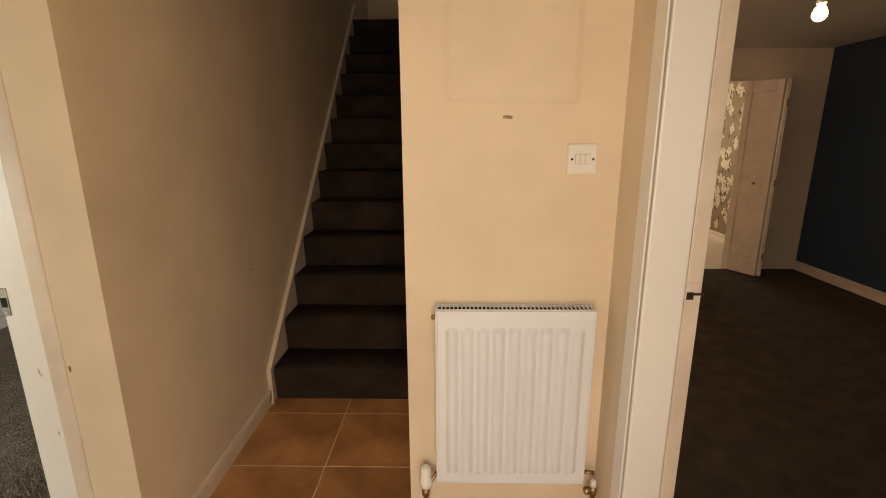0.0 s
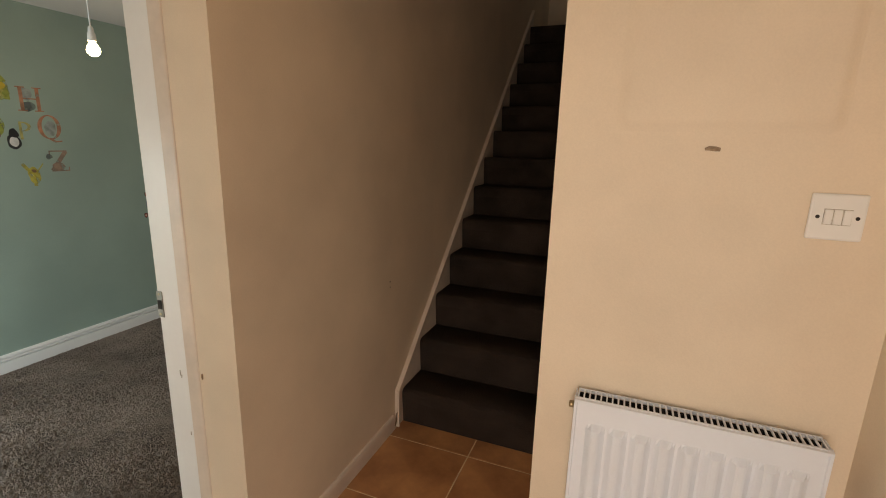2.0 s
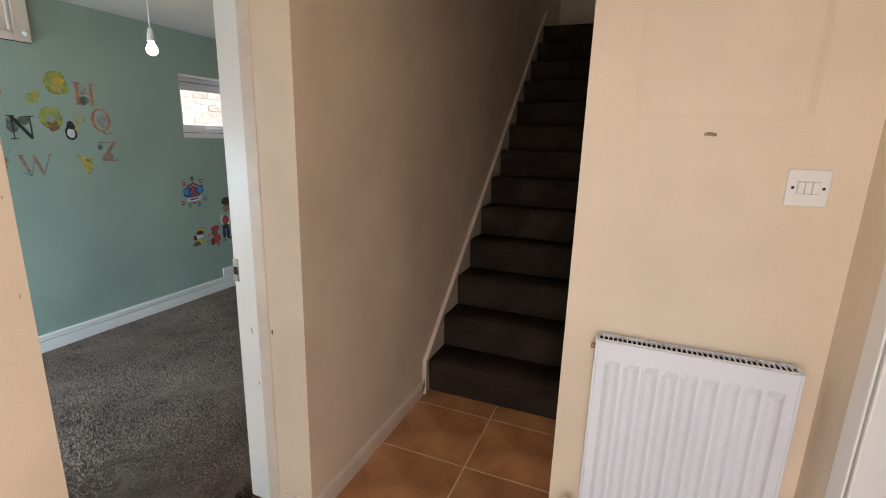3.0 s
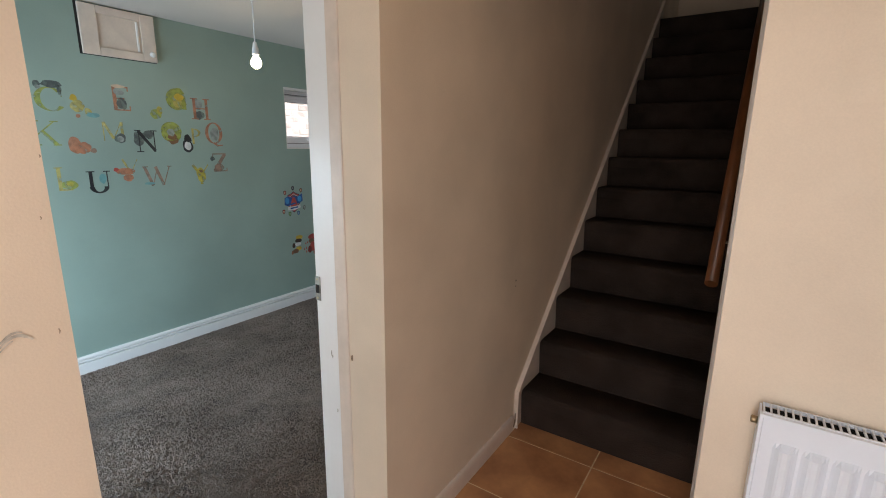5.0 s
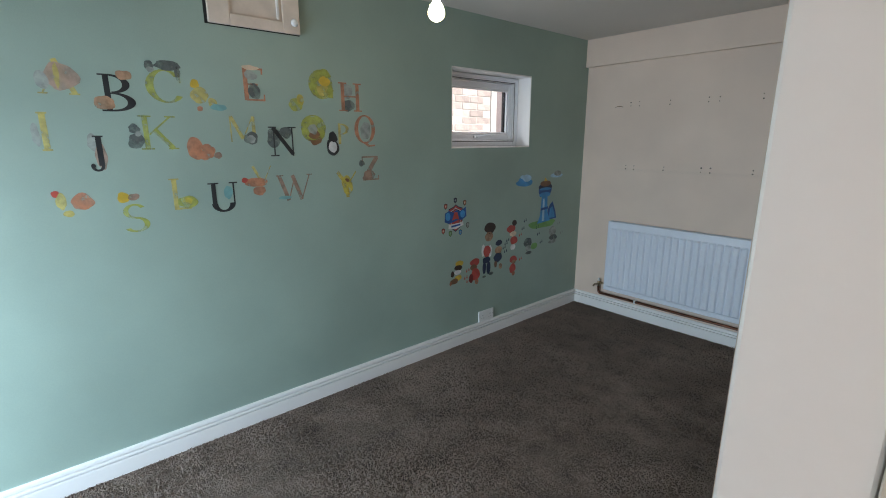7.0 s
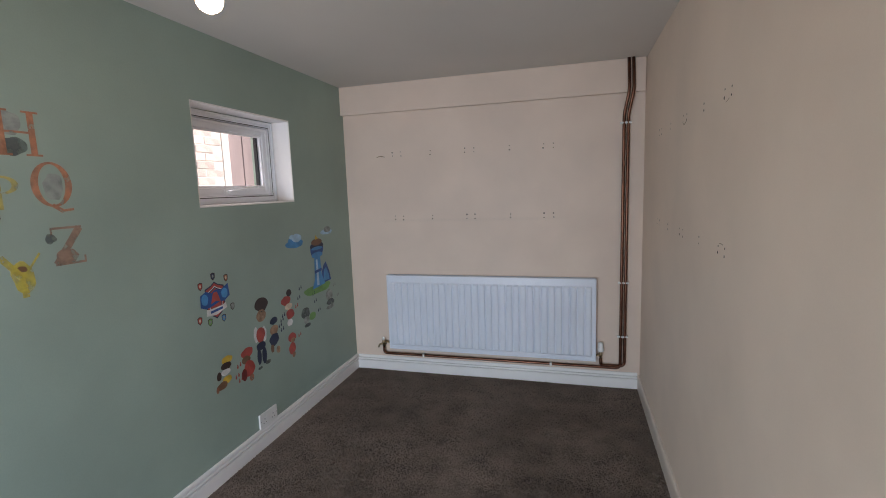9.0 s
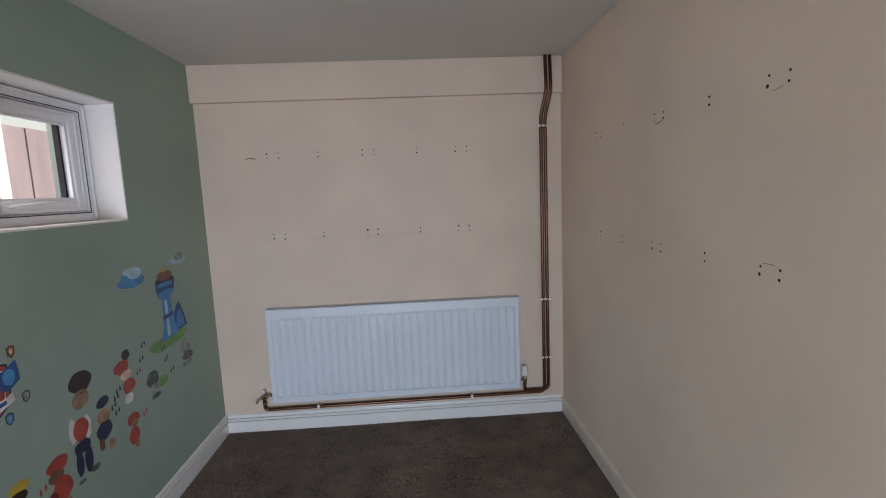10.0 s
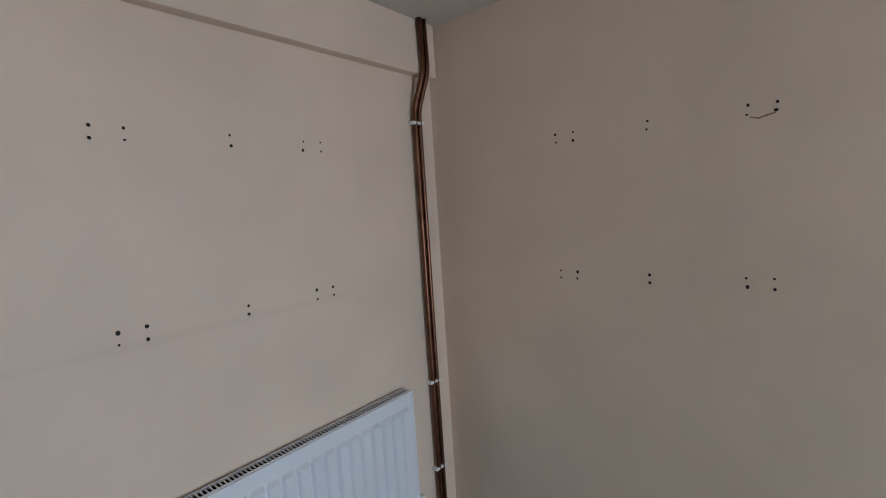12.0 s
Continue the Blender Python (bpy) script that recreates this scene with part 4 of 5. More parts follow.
class Flat:
    """Flat shapes in a unit box laid on the green wall; each shape a hair above the one before."""

    def __init__(self, y0, y1, z0, z1):
        self.box = (y0, y1, z0, z1)
        self.sheets, self.level, self.letter = [], 0, None

    def sheet(self, ink):
        """A new sheet for a loose shape; the strokes of a letter share one."""
        self.level += 1
        if self.letter is not None:
            return self.letter
        self.sheets.append(("print", ink, bmesh.new()))
        return self.sheets[-1][2]

    def begin(self, ink):
        self.letter = bmesh.new()
        self.sheets.append(("letter", ink, self.letter))

    def end(self):
        self.letter = None

    def at(self, u, v):
        y0, y1, z0, z1 = self.box
        return (XG + 0.0006 + 0.0001 * self.level, y0 + (y1 - y0) * u, z0 + (z1 - z0) * v)

    def poly(self, ink, pts):
        bm = self.sheet(ink)
        bm.faces.new([bm.verts.new(self.at(u, v)) for u, v in pts])

    def bar(self, ink, u0, v0, u1, v1, w):
        y0, y1, z0, z1 = self.box
        k = (y1 - y0) / (z1 - z0)
        d = Vector(((u1 - u0) * k, v1 - v0)).normalized()
        s = Vector((-d.y / k, d.x)) * w / 2
        self.poly(ink, [(u0 - s.x, v0 - s.y), (u1 - s.x, v1 - s.y), (u1 + s.x, v1 + s.y), (u0 + s.x, v0 + s.y)])

    def foot(self, ink, u, v, half=0.17):
        self.poly(ink, [(u - half, v - 0.022), (u + half, v - 0.022), (u + half, v + 0.022), (u - half, v + 0.022)])

    def arc(self, ink, cu, cv, ru, rv, wu, wv, a0, a1, n=18):
        """Part of an oval ring, broad at its sides and thin above and below."""
        bm = self.sheet(ink)
        rows = []
        for k in range(n + 1):
            a = radians(a0 + (a1 - a0) * k / n)
            c, s = math.cos(a), math.sin(a)
            rows.append((bm.verts.new(self.at(cu + ru * c, cv + rv * s)), bm.verts.new(self.at(cu + (ru - wu) * c, cv + (rv - wv) * s))))
        for a, b in zip(rows, rows[1:]):
            bm.faces.new((a[0], b[0], b[1], a[1]))

    def oval(self, ink, cu, cv, ru, rv, turn=0.0, n=18):
        c, s = math.cos(turn), math.sin(turn)
        self.poly(ink, [(cu + ru * math.cos(2 * math.pi * k / n) * c - rv * math.sin(2 * math.pi * k / n) * s,
                         cv + ru * math.cos(2 * math.pi * k / n) * s + rv * math.sin(2 * math.pi * k / n) * c) for k in range(n)])

    def blob(self, ink, cu, cv, ru, rv, seed=1, n=22, rough=0.22):
        g = random.Random(seed)
        w = [1 + g.uniform(-rough, rough) for _ in range(n)]
        w = [(w[k - 1] + w[k] * 2 + w[(k + 1) % n]) / 4 for k in range(n)]
        self.poly(ink, [(cu + ru * w[k] * math.cos(2 * math.pi * k / n), cv + rv * w[k] * math.sin(2 * math.pi * k / n)) for k in range(n)])

    def done(self, name, label, category="wall sticker", group=""):
        y0, y1, z0, z1 = self.box
        t = thing(name, (XG, (y0 + y1) / 2, (z0 + z1) / 2), label, category, group)
        for what, ink, bm in self.sheets:
            part(what, bm, INK[ink], t, ink.replace("soft", "faded ").replace("skyblue", "sky blue").replace("deepblue", "deep blue").replace("darkbrown", "dark brown").replace("darkred", "dark red").replace("paleblue", "pale blue") + (" printed letter" if what == "letter" else " printed shape"))
        return t


def glyph(f, ch, ink):
    thick, thin = 0.14, 0.048
    if ch == "A":
        f.bar(ink, 0.10, 0.02, 0.50, 0.98, thin), f.bar(ink, 0.48, 0.98, 0.90, 0.02, thick), f.bar(ink, 0.25, 0.36, 0.70, 0.36, thin)
        f.foot(ink, 0.10, 0.02, 0.12), f.foot(ink, 0.88, 0.02, 0.14)
    elif ch == "B":
        f.bar(ink, 0.24, 0.0, 0.24, 1.0, thick), f.arc(ink, 0.34, 0.745, 0.48, 0.255, 0.19, 0.05, -90, 90), f.arc(ink, 0.34, 0.26, 0.58, 0.26, 0.21, 0.05, -90, 90)
        f.foot(ink, 0.22, 0.98), f.foot(ink, 0.22, 0.02), f.foot(ink, 0.32, 0.49, 0.1)
    elif ch == "C":
        f.arc(ink, 0.54, 0.5, 0.50, 0.5, 0.20, 0.05, 40, 325), f.bar(ink, 0.90, 0.62, 0.90, 0.92, 0.05)
    elif ch == "E":
        f.bar(ink, 0.24, 0.0, 0.24, 1.0, thick)
        for v in (0.02, 0.5, 0.98):
            f.bar(ink, 0.24, v, 0.92 if v != 0.5 else 0.7, v, 0.06)
        f.bar(ink, 0.92, 0.0, 0.92, 0.2, 0.05), f.bar(ink, 0.88, 0.82, 0.88, 1.0, 0.05)
    elif ch == "G":
        f.arc(ink, 0.50, 0.5, 0.50, 0.5, 0.28, 0.10, 35, 340), f.bar(ink, 0.84, 0.05, 0.84, 0.46, 0.18)
    elif ch == "H":
        for u in (0.2, 0.8):
            f.bar(ink, u, 0.0, u, 1.0, thick), f.foot(ink, u, 0.98), f.foot(ink, u, 0.02)
        f.bar(ink, 0.2, 0.52, 0.8, 0.52, thin)
    elif ch == "I":
        f.bar(ink, 0.5, 0.0, 0.5, 1.0, thick), f.foot(ink, 0.5, 0.98, 0.3), f.foot(ink, 0.5, 0.02, 0.3)
    elif ch == "J":
        f.bar(ink, 0.68, 0.16, 0.68, 1.0, thick), f.foot(ink, 0.66, 0.98, 0.32), f.arc(ink, 0.42, 0.16, 0.42, 0.16, 0.20, 0.06, 180, 365), f.oval(ink, 0.14, 0.16, 0.14, 0.07)
    elif ch == "K":
        f.bar(ink, 0.2, 0.0, 0.2, 1.0, thick), f.bar(ink, 0.28, 0.44, 0.86, 0.98, thin), f.bar(ink, 0.42, 0.60, 0.88, 0.02, thick)
        f.foot(ink, 0.2, 0.98), f.foot(ink, 0.2, 0.02), f.foot(ink, 0.86, 0.98, 0.14), f.foot(ink, 0.88, 0.02, 0.14)
    elif ch == "L":
        f.bar(ink, 0.3, 0.0, 0.3, 1.0, thick), f.bar(ink, 0.3, 0.03, 0.95, 0.03, 0.07), f.foot(ink, 0.3, 0.98, 0.22)
    elif ch == "M":
        f.bar(ink, 0.14, 0.0, 0.14, 1.0, thin), f.bar(ink, 0.16, 0.98, 0.5, 0.12, thick), f.bar(ink, 0.5, 0.12, 0.84, 0.98, thin), f.bar(ink, 0.86, 0.0, 0.86, 1.0, thick)
    elif ch == "N":
        f.bar(ink, 0.18, 0.0, 0.18, 1.0, thin), f.bar(ink, 0.16, 0.97, 0.84, 0.05, thick), f.bar(ink, 0.84, 0.0, 0.84, 1.0, thin)
        f.foot(ink, 0.14, 0.98, 0.14), f.foot(ink, 0.18, 0.02, 0.15), f.foot(ink, 0.84, 0.98, 0.15)
    elif ch in "OQ":
        f.arc(ink, 0.5, 0.55, 0.48, 0.45, 0.17, 0.045, 0, 360, 32)
        if ch == "Q":
            f.bar(ink, 0.45, 0.14, 0.70, 0.0, 0.08), f.bar(ink, 0.68, 0.02, 0.95, 0.04, 0.05)
    elif ch == "P":
        f.bar(ink, 0.25, 0.0, 0.25, 1.0, thick), f.arc(ink, 0.34, 0.72, 0.5, 0.27, 0.2, 0.06, -90, 90)
    elif ch == "S":
        f.arc(ink, 0.5, 0.74, 0.38, 0.26, 0.17, 0.06, 30, 270), f.arc(ink, 0.5, 0.26, 0.44, 0.27, 0.19, 0.06, -150, 90)
    elif ch == "U":
        f.bar(ink, 0.2, 0.28, 0.2, 1.0, thick), f.bar(ink, 0.84, 0.28, 0.84, 1.0, thin), f.arc(ink, 0.485, 0.30, 0.385, 0.30, 0.19, 0.07, 180, 360), f.foot(ink, 0.2, 0.98), f.foot(ink, 0.84, 0.98, 0.14)
    elif ch == "V":
        f.bar(ink, 0.10, 0.98, 0.5, 0.02, thick), f.bar(ink, 0.5, 0.02, 0.9, 0.98, thin)
    elif ch == "W":
        f.bar(ink, 0.06, 0.98, 0.30, 0.02, 0.15), f.bar(ink, 0.30, 0.02, 0.50, 0.9, thin), f.bar(ink, 0.44, 0.98, 0.68, 0.02, 0.15), f.bar(ink, 0.68, 0.02, 0.94, 0.98, thin)
        f.foot(ink, 0.08, 0.98, 0.1), f.foot(ink, 0.94, 0.98, 0.08)
    elif ch == "Y":
        f.bar(ink, 0.08, 0.98, 0.5, 0.45, thick), f.bar(ink, 0.5, 0.45, 0.92, 0.98, thin), f.bar(ink, 0.5, 0.0, 0.5, 0.48, thick)
    elif ch == "Z":
        f.bar(ink, 0.05, 0.97, 0.92, 0.97, 0.06), f.bar(ink, 0.86, 0.96, 0.12, 0.04, 0.19), f.bar(ink, 0.08, 0.03, 0.95, 0.03, 0.06), f.bar(ink, 0.07, 0.78, 0.07, 0.98, 0.05), f.bar(ink, 0.93, 0.02, 0.93, 0.2, 0.05)


ALPHABET = "alphabet wall stickers"


def letter_sticker(ch, ink, where, *patches):
    """One letter on its box of the wall, with plain coloured patches (ink, centre, radii) on or beside it."""
    n = ord(ch)
    f = Flat(*where)
    behind = ch in "GOJHNY"
    if ch in "GO":
        f.blob("olive", 0.5, 0.5, 0.46, 0.48, n)
    for k, (pi, cu, cv, ru, rv) in enumerate(patches if behind else ()):
        f.blob(pi, cu, cv, ru, rv, n * 7 + k)
    f.begin(ink)
    glyph(f, ch, ink)
    f.end()
    for k, (pi, cu, cv, ru, rv) in enumerate(() if behind else patches):
        f.blob(pi, cu, cv, ru, rv, n * 7 + k)
    return f.done("letter_sticker", f"{ink.replace('soft', 'faded ')} letter {ch} vinyl sticker on the green wall", group=ALPHABET)


letter_sticker("A", "softyellow", (-0.020, 0.102, 1.660, 1.790), ("blush", 0.59, 0.48, 0.44, 0.38), ("pale", 0.11, 0.36, 0.16, 0.25), ("softyellow", 0.50, 0.52, 0.07, 0.35))
letter_sticker("B", "black", (0.160, 0.296, 1.603, 1.746), ("tan", 0.71, 1.00, 0.21, 0.13), ("tan", 0.12, 0.22, 0.26, 0.19))
letter_sticker("C", "olive", (0.321, 0.473, 1.644, 1.782), ("grey", 0.18, 1.09, 0.12, 0.14), ("grey", 0.64, 1.11, 0.36, 0.14), ("grey", 0.87, 0.91, 0.07, 0.22), ("pale", 0.20, 0.96, 0.09, 0.08))
letter_sticker("E", "orange", (0.708, 0.831, 1.673, 1.820), ("cream", 0.44, 1.01, 0.33, 0.07), ("pale", 0.45, 0.79, 0.24, 0.14), ("grey", 0.54, 0.27, 0.24, 0.24))
letter_sticker("G", "olive", (1.053, 1.200, 1.697, 1.845), ("softyellow", 0.56, 0.26, 0.33, 0.24), ("gold", 0.62, 0.61, 0.23, 0.16))
letter_sticker("H", "orange", (1.217, 1.368, 1.642, 1.790), ("pale", 0.37, 0.70, 0.23, 0.27), ("grey", 0.44, 0.20, 0.24, 0.20))
letter_sticker("I", "softyellow", (-0.051, 0.002, 1.450, 1.593), ("pale", -0.02, 0.43, 0.25, 0.30))
letter_sticker("J", "black", (0.099, 0.154, 1.365, 1.507), ("pale", 0.35, 0.80, 0.35, 0.24), ("blush", 0.73, 0.42, 0.38, 0.35))
letter_sticker("K", "olive", (0.277, 0.421, 1.450, 1.590), ("grey", -0.08, 0.25, 0.20, 0.24), ("grey", -0.09, 0.61, 0.14, 0.14), ("pale", -0.01, 0.47, 0.07, 0.08))
letter_sticker("M", "softyellow", (0.629, 0.776, 1.480, 1.599), ("grey", 0.74, 0.13, 0.22, 0.26), ("pale", 0.76, 0.11, 0.14, 0.16))
letter_sticker("N", "black", (0.825, 0.969, 1.409, 1.553), ("grey", 0.19, 0.60, 0.26, 0.33), ("grey", 0.63, 0.81, 0.22, 0.19))
letter_sticker("O", "olive", (0.993, 1.140, 1.472, 1.616), ("brown", 0.53, 0.18, 0.25, 0.26), ("pale", 0.47, 0.50, 0.18, 0.18))
letter_sticker("P", "softyellow", (1.192, 1.291, 1.466, 1.576), ("black", -0.19, 0.31, 0.27, 0.27), ("black", -0.21, -0.13, 0.39, 0.37), ("white", -0.21, -0.13, 0.23, 0.28))
letter_sticker("Q", "orange", (1.308, 1.449, 1.450, 1.625), ("pale", 0.52, 0.50, 0.24, 0.28))
letter_sticker("S", "olive", (0.166, 0.279, 1.103, 1.224), ("gold", 0.21, 1.25, 0.20, 0.19), ("softorange", 0.52, 1.24, 0.19, 0.12))
letter_sticker("L", "softyellow", (0.356, 0.448, 1.183, 1.322), ("olive", 0.82, 0.22, 0.47, 0.19), ("yellow", 0.82, 0.27, 0.22, 0.11))
letter_sticker("U", "black", (0.516, 0.656, 1.153, 1.293), ("teal", 0.66, 0.66, 0.14, 0.24))
letter_sticker("V", "softyellow", (0.721, 0.833, 1.272, 1.365), ("orange", 0.23, 0.11, 0.51, 0.25), ("orange", 0.33, -0.31, 0.27, 0.25), ("red", -0.28, 0.27, 0.14, 0.13))
letter_sticker("W", "softorange", (0.849, 1.035, 1.179, 1.313), ("teal", 0.19, 0.14, 0.19, 0.07))
letter_sticker("Y", "yellow", (1.180, 1.318, 1.170, 1.316), ("yellow", 0.52, 0.47, 0.27, 0.34), ("brown", 0.50, 0.66, 0.12, 0.07))
letter_sticker("Z", "softorange", (1.344, 1.468, 1.258, 1.396), ("grey", 0.04, 0.72, 0.14, 0.13), ("softorange", 0.44, 0.22, 0.31, 0.18))

# stickers whose letters have worn away: plain coloured patches
def patch_sticker(where, label, *shapes, group=ALPHABET, rough=0.22):
    """Plain coloured patches (ink, centre, radii) on one box of the wall."""
    f = Flat(*where)
    for k, (ink, cu, cv, ru, rv) in enumerate(shapes):
        f.blob(ink, cu, cv, ru, rv, int(where[0] * 1000) + k, rough=rough)
    return f.done("patch_sticker", label, group=group)


patch_sticker((0.495, 0.569, 1.615, 1.751), "faded yellow patch sticker on the green wall", ("gold", 0.28, 0.85, 0.23, 0.15), ("softyellow", 0.50, 0.50, 0.50, 0.25), ("orange", 0.43, 0.08, 0.16, 0.09))
patch_sticker((0.561, 0.637, 1.621, 1.676), "small yellow and teal patch sticker", ("softyellow", 0.28, 0.62, 0.26, 0.36), ("teal", 0.57, 0.25, 0.43, 0.27))
patch_sticker((0.940, 1.020, 1.628, 1.711), "lime green patch sticker on the green wall", ("olive", 0.47, 0.39, 0.47, 0.39), ("yellow", 0.79, 0.71, 0.23, 0.30))
patch_sticker((0.456, 0.602, 1.398, 1.498), "orange patch sticker on the green wall", ("orange", 0.21, 0.50, 0.22, 0.50), ("orange", 0.49, 0.38, 0.28, 0.36), ("softorange", 0.86, 0.21, 0.12, 0.15))
patch_sticker((-0.044, 0.090, 1.188, 1.299), "worn yellow and orange patch sticker", ("red", 0.11, 0.87, 0.09, 0.14), ("softyellow", 0.22, 0.60, 0.13, 0.29), ("orange", 0.70, 0.55, 0.30, 0.30), ("softyellow", 0.35, 0.14, 0.13, 0.12))

# ---------------------------------------------------------------- coloured stickers by the window
PLAY = "coloured wall stickers"
f = Flat(1.995, 2.165, 0.865, 1.050)
f.poly("navy", [(0.08, 0.58), (0.12, 0.86), (0.36, 0.93), (0.5, 1.02), (0.64, 0.93), (0.88, 0.86), (0.92, 0.58), (0.84, 0.18), (0.5, -0.03), (0.16, 0.18)])
f.poly("red", [(0.11, 0.58), (0.15, 0.83), (0.37, 0.90), (0.5, 0.98), (0.63, 0.90), (0.85, 0.83), (0.89, 0.58), (0.81, 0.20), (0.5, 0.01), (0.19, 0.20)])
f.poly("white", [(0.19, 0.58), (0.22, 0.77), (0.39, 0.83), (0.5, 0.90), (0.61, 0.83), (0.78, 0.77), (0.81, 0.58), (0.74, 0.24), (0.5, 0.08), (0.26, 0.24)])
f.poly("navy", [(0.21, 0.58), (0.24, 0.75), (0.39, 0.81), (0.5, 0.87), (0.61, 0.81), (0.76, 0.75), (0.79, 0.58), (0.72, 0.26), (0.5, 0.11), (0.28, 0.26)])
f.poly("red", [(0.24, 0.58), (0.27, 0.73), (0.40, 0.78), (0.5, 0.84), (0.60, 0.78), (0.73, 0.73), (0.76, 0.58), (0.70, 0.28), (0.5, 0.14), (0.30, 0.28)])
f.poly("deepblue", [(-0.10, 0.40), (-0.08, 0.72), (0.14, 0.80), (0.36, 0.72), (0.52, 0.80), (0.72, 0.74), (1.06, 0.88), (1.10, 0.52), (0.86, 0.40), (0.66, 0.42), (0.40, 0.36), (0.10, 0.32)])
for u, v, ru, rv in ((0.08, 0.58, 0.13, 0.16), (0.88, 0.62, 0.14, 0.14)):
    f.blob("skyblue", u, v, ru, rv, int(u * 100), rough=0.12)
f.poly("red", [(0.30, 0.42), (0.42, 0.72), (0.58, 0.72), (0.70, 0.42), (0.50, 0.47)])
f.poly("white", [(0.10, 0.12), (0.12, 0.30), (0.24, 0.28), (0.76, 0.30), (0.90, 0.36), (0.94, 0.20), (0.80, 0.16), (0.5, 0.08), (0.24, 0.10)])
f.bar("deepblue", 0.26, 0.19, 0.76, 0.23, 0.07)
f.done("shield_sticker", "red, blue and white shield-shaped vinyl sticker", group=PLAY)
for y, z, ink in ((1.988, 1.045, "red"), (2.076, 1.080, "navy"), (2.165, 1.056, "orange"), (2.195, 0.894, "pale"), (2.126, 0.850, "skyblue"), (2.031, 0.852, "grass"), (1.966, 0.877, "red")):
    f = Flat(y - 0.017, y + 0.017, z - 0.021, z + 0.021)
    f.poly("darkbrown", [(0.04, 0.86), (0.5, 1.0), (0.96, 0.86), (0.90, 0.30), (0.5, 0.0), (0.10, 0.30)])
    f.poly(ink, [(0.16, 0.80), (0.5, 0.90), (0.84, 0.80), (0.79, 0.34), (0.5, 0.11), (0.21, 0.34)])
    f.oval("cream" if ink in ("red", "orange") else "pale", 0.5, 0.54, 0.17, 0.19, n=10)
    f.done("badge_sticker", f"small {ink.replace('skyblue', 'blue')} badge sticker near the shield", group=PLAY)

# plain upright patches of colour
patch_sticker((2.342, 2.497, 0.458, 0.882), "tall brown, red and navy patch sticker on the green wall", ("darkbrown", 0.57, 0.91, 0.38, 0.10), ("tan", 0.49, 0.76, 0.28, 0.08), ("white", 0.12, 0.52, 0.14, 0.11), ("white", 0.59, 0.49, 0.13, 0.11), ("red", 0.37, 0.50, 0.24, 0.11), ("navy", 0.35, 0.34, 0.28, 0.06), ("navy", 0.20, 0.20, 0.12, 0.12), ("navy", 0.50, 0.19, 0.14, 0.12), ("grey", 0.20, 0.04, 0.12, 0.02), ("grey", 0.68, 0.07, 0.17, 0.03), group=PLAY, rough=0.14)
patch_sticker((2.035, 2.145, 0.444, 0.652), "yellow and brown patch sticker on the green wall", ("gold", 0.75, 0.86, 0.35, 0.10), ("darkbrown", 0.66, 0.71, 0.35, 0.10), ("white", 0.60, 0.56, 0.32, 0.08), ("gold", 0.64, 0.36, 0.33, 0.10), ("darkbrown", 0.15, 0.53, 0.14, 0.11), ("brown", 0.29, 0.26, 0.35, 0.10), ("orange", -0.01, 0.21, 0.10, 0.08), group=PLAY, rough=0.14)
patch_sticker((2.215, 2.334, 0.438, 0.627), "red and brown patch sticker on the green wall", ("red", 0.48, 0.88, 0.42, 0.15), ("brown", 0.39, 0.69, 0.30, 0.12), ("red", 0.57, 0.39, 0.40, 0.24), ("darkred", 0.19, 0.26, 0.18, 0.19), ("orange", 0.67, 0.08, 0.15, 0.11), group=PLAY, rough=0.14)
patch_sticker((2.478, 2.584, 0.513, 0.730), "navy and tan patch sticker on the green wall", ("navy", 0.49, 0.93, 0.35, 0.10), ("tan", 0.46, 0.67, 0.38, 0.14), ("navy", 0.41, 0.40, 0.44, 0.17), ("brown", 0.18, 0.17, 0.15, 0.12), ("tan", 0.71, 0.06, 0.18, 0.11), group=PLAY, rough=0.14)
patch_sticker((2.614, 2.754, 0.643, 0.874), "red and white patch sticker on the green wall", ("darkbrown", 0.65, 0.90, 0.21, 0.10), ("red", 0.39, 0.70, 0.36, 0.13), ("cream", 0.56, 0.52, 0.27, 0.09), ("red", 0.64, 0.29, 0.31, 0.14), ("white", 0.57, 0.06, 0.21, 0.10), group=PLAY, rough=0.14)
patch_sticker((2.655, 2.742, 0.428, 0.583), "orange and red patch sticker on the green wall", ("red", 0.57, 0.82, 0.51, 0.18), ("tan", 0.63, 0.68, 0.29, 0.10), ("red", 0.52, 0.34, 0.44, 0.25), ("orange", 0.64, 0.05, 0.22, 0.11), group=PLAY, rough=0.14)
patch_sticker((2.829, 3.002, 0.559, 0.697), "grey and green patch sticker on the green wall", ("grey", 0.30, 0.77, 0.29, 0.31), ("grass", 0.76, 0.49, 0.25, 0.19), ("pale", 0.34, 0.43, 0.21, 0.18), ("grey", 0.38, 0.14, 0.22, 0.10), group=PLAY, rough=0.14)
patch_sticker((3.153, 3.280, 0.614, 0.763), "silver grey patch sticker on the green wall", ("pale", 0.42, 0.72, 0.40, 0.30), ("grey", 0.51, 0.34, 0.43, 0.17), ("pale", 0.47, 0.10, 0.46, 0.11), group=PLAY, rough=0.14)

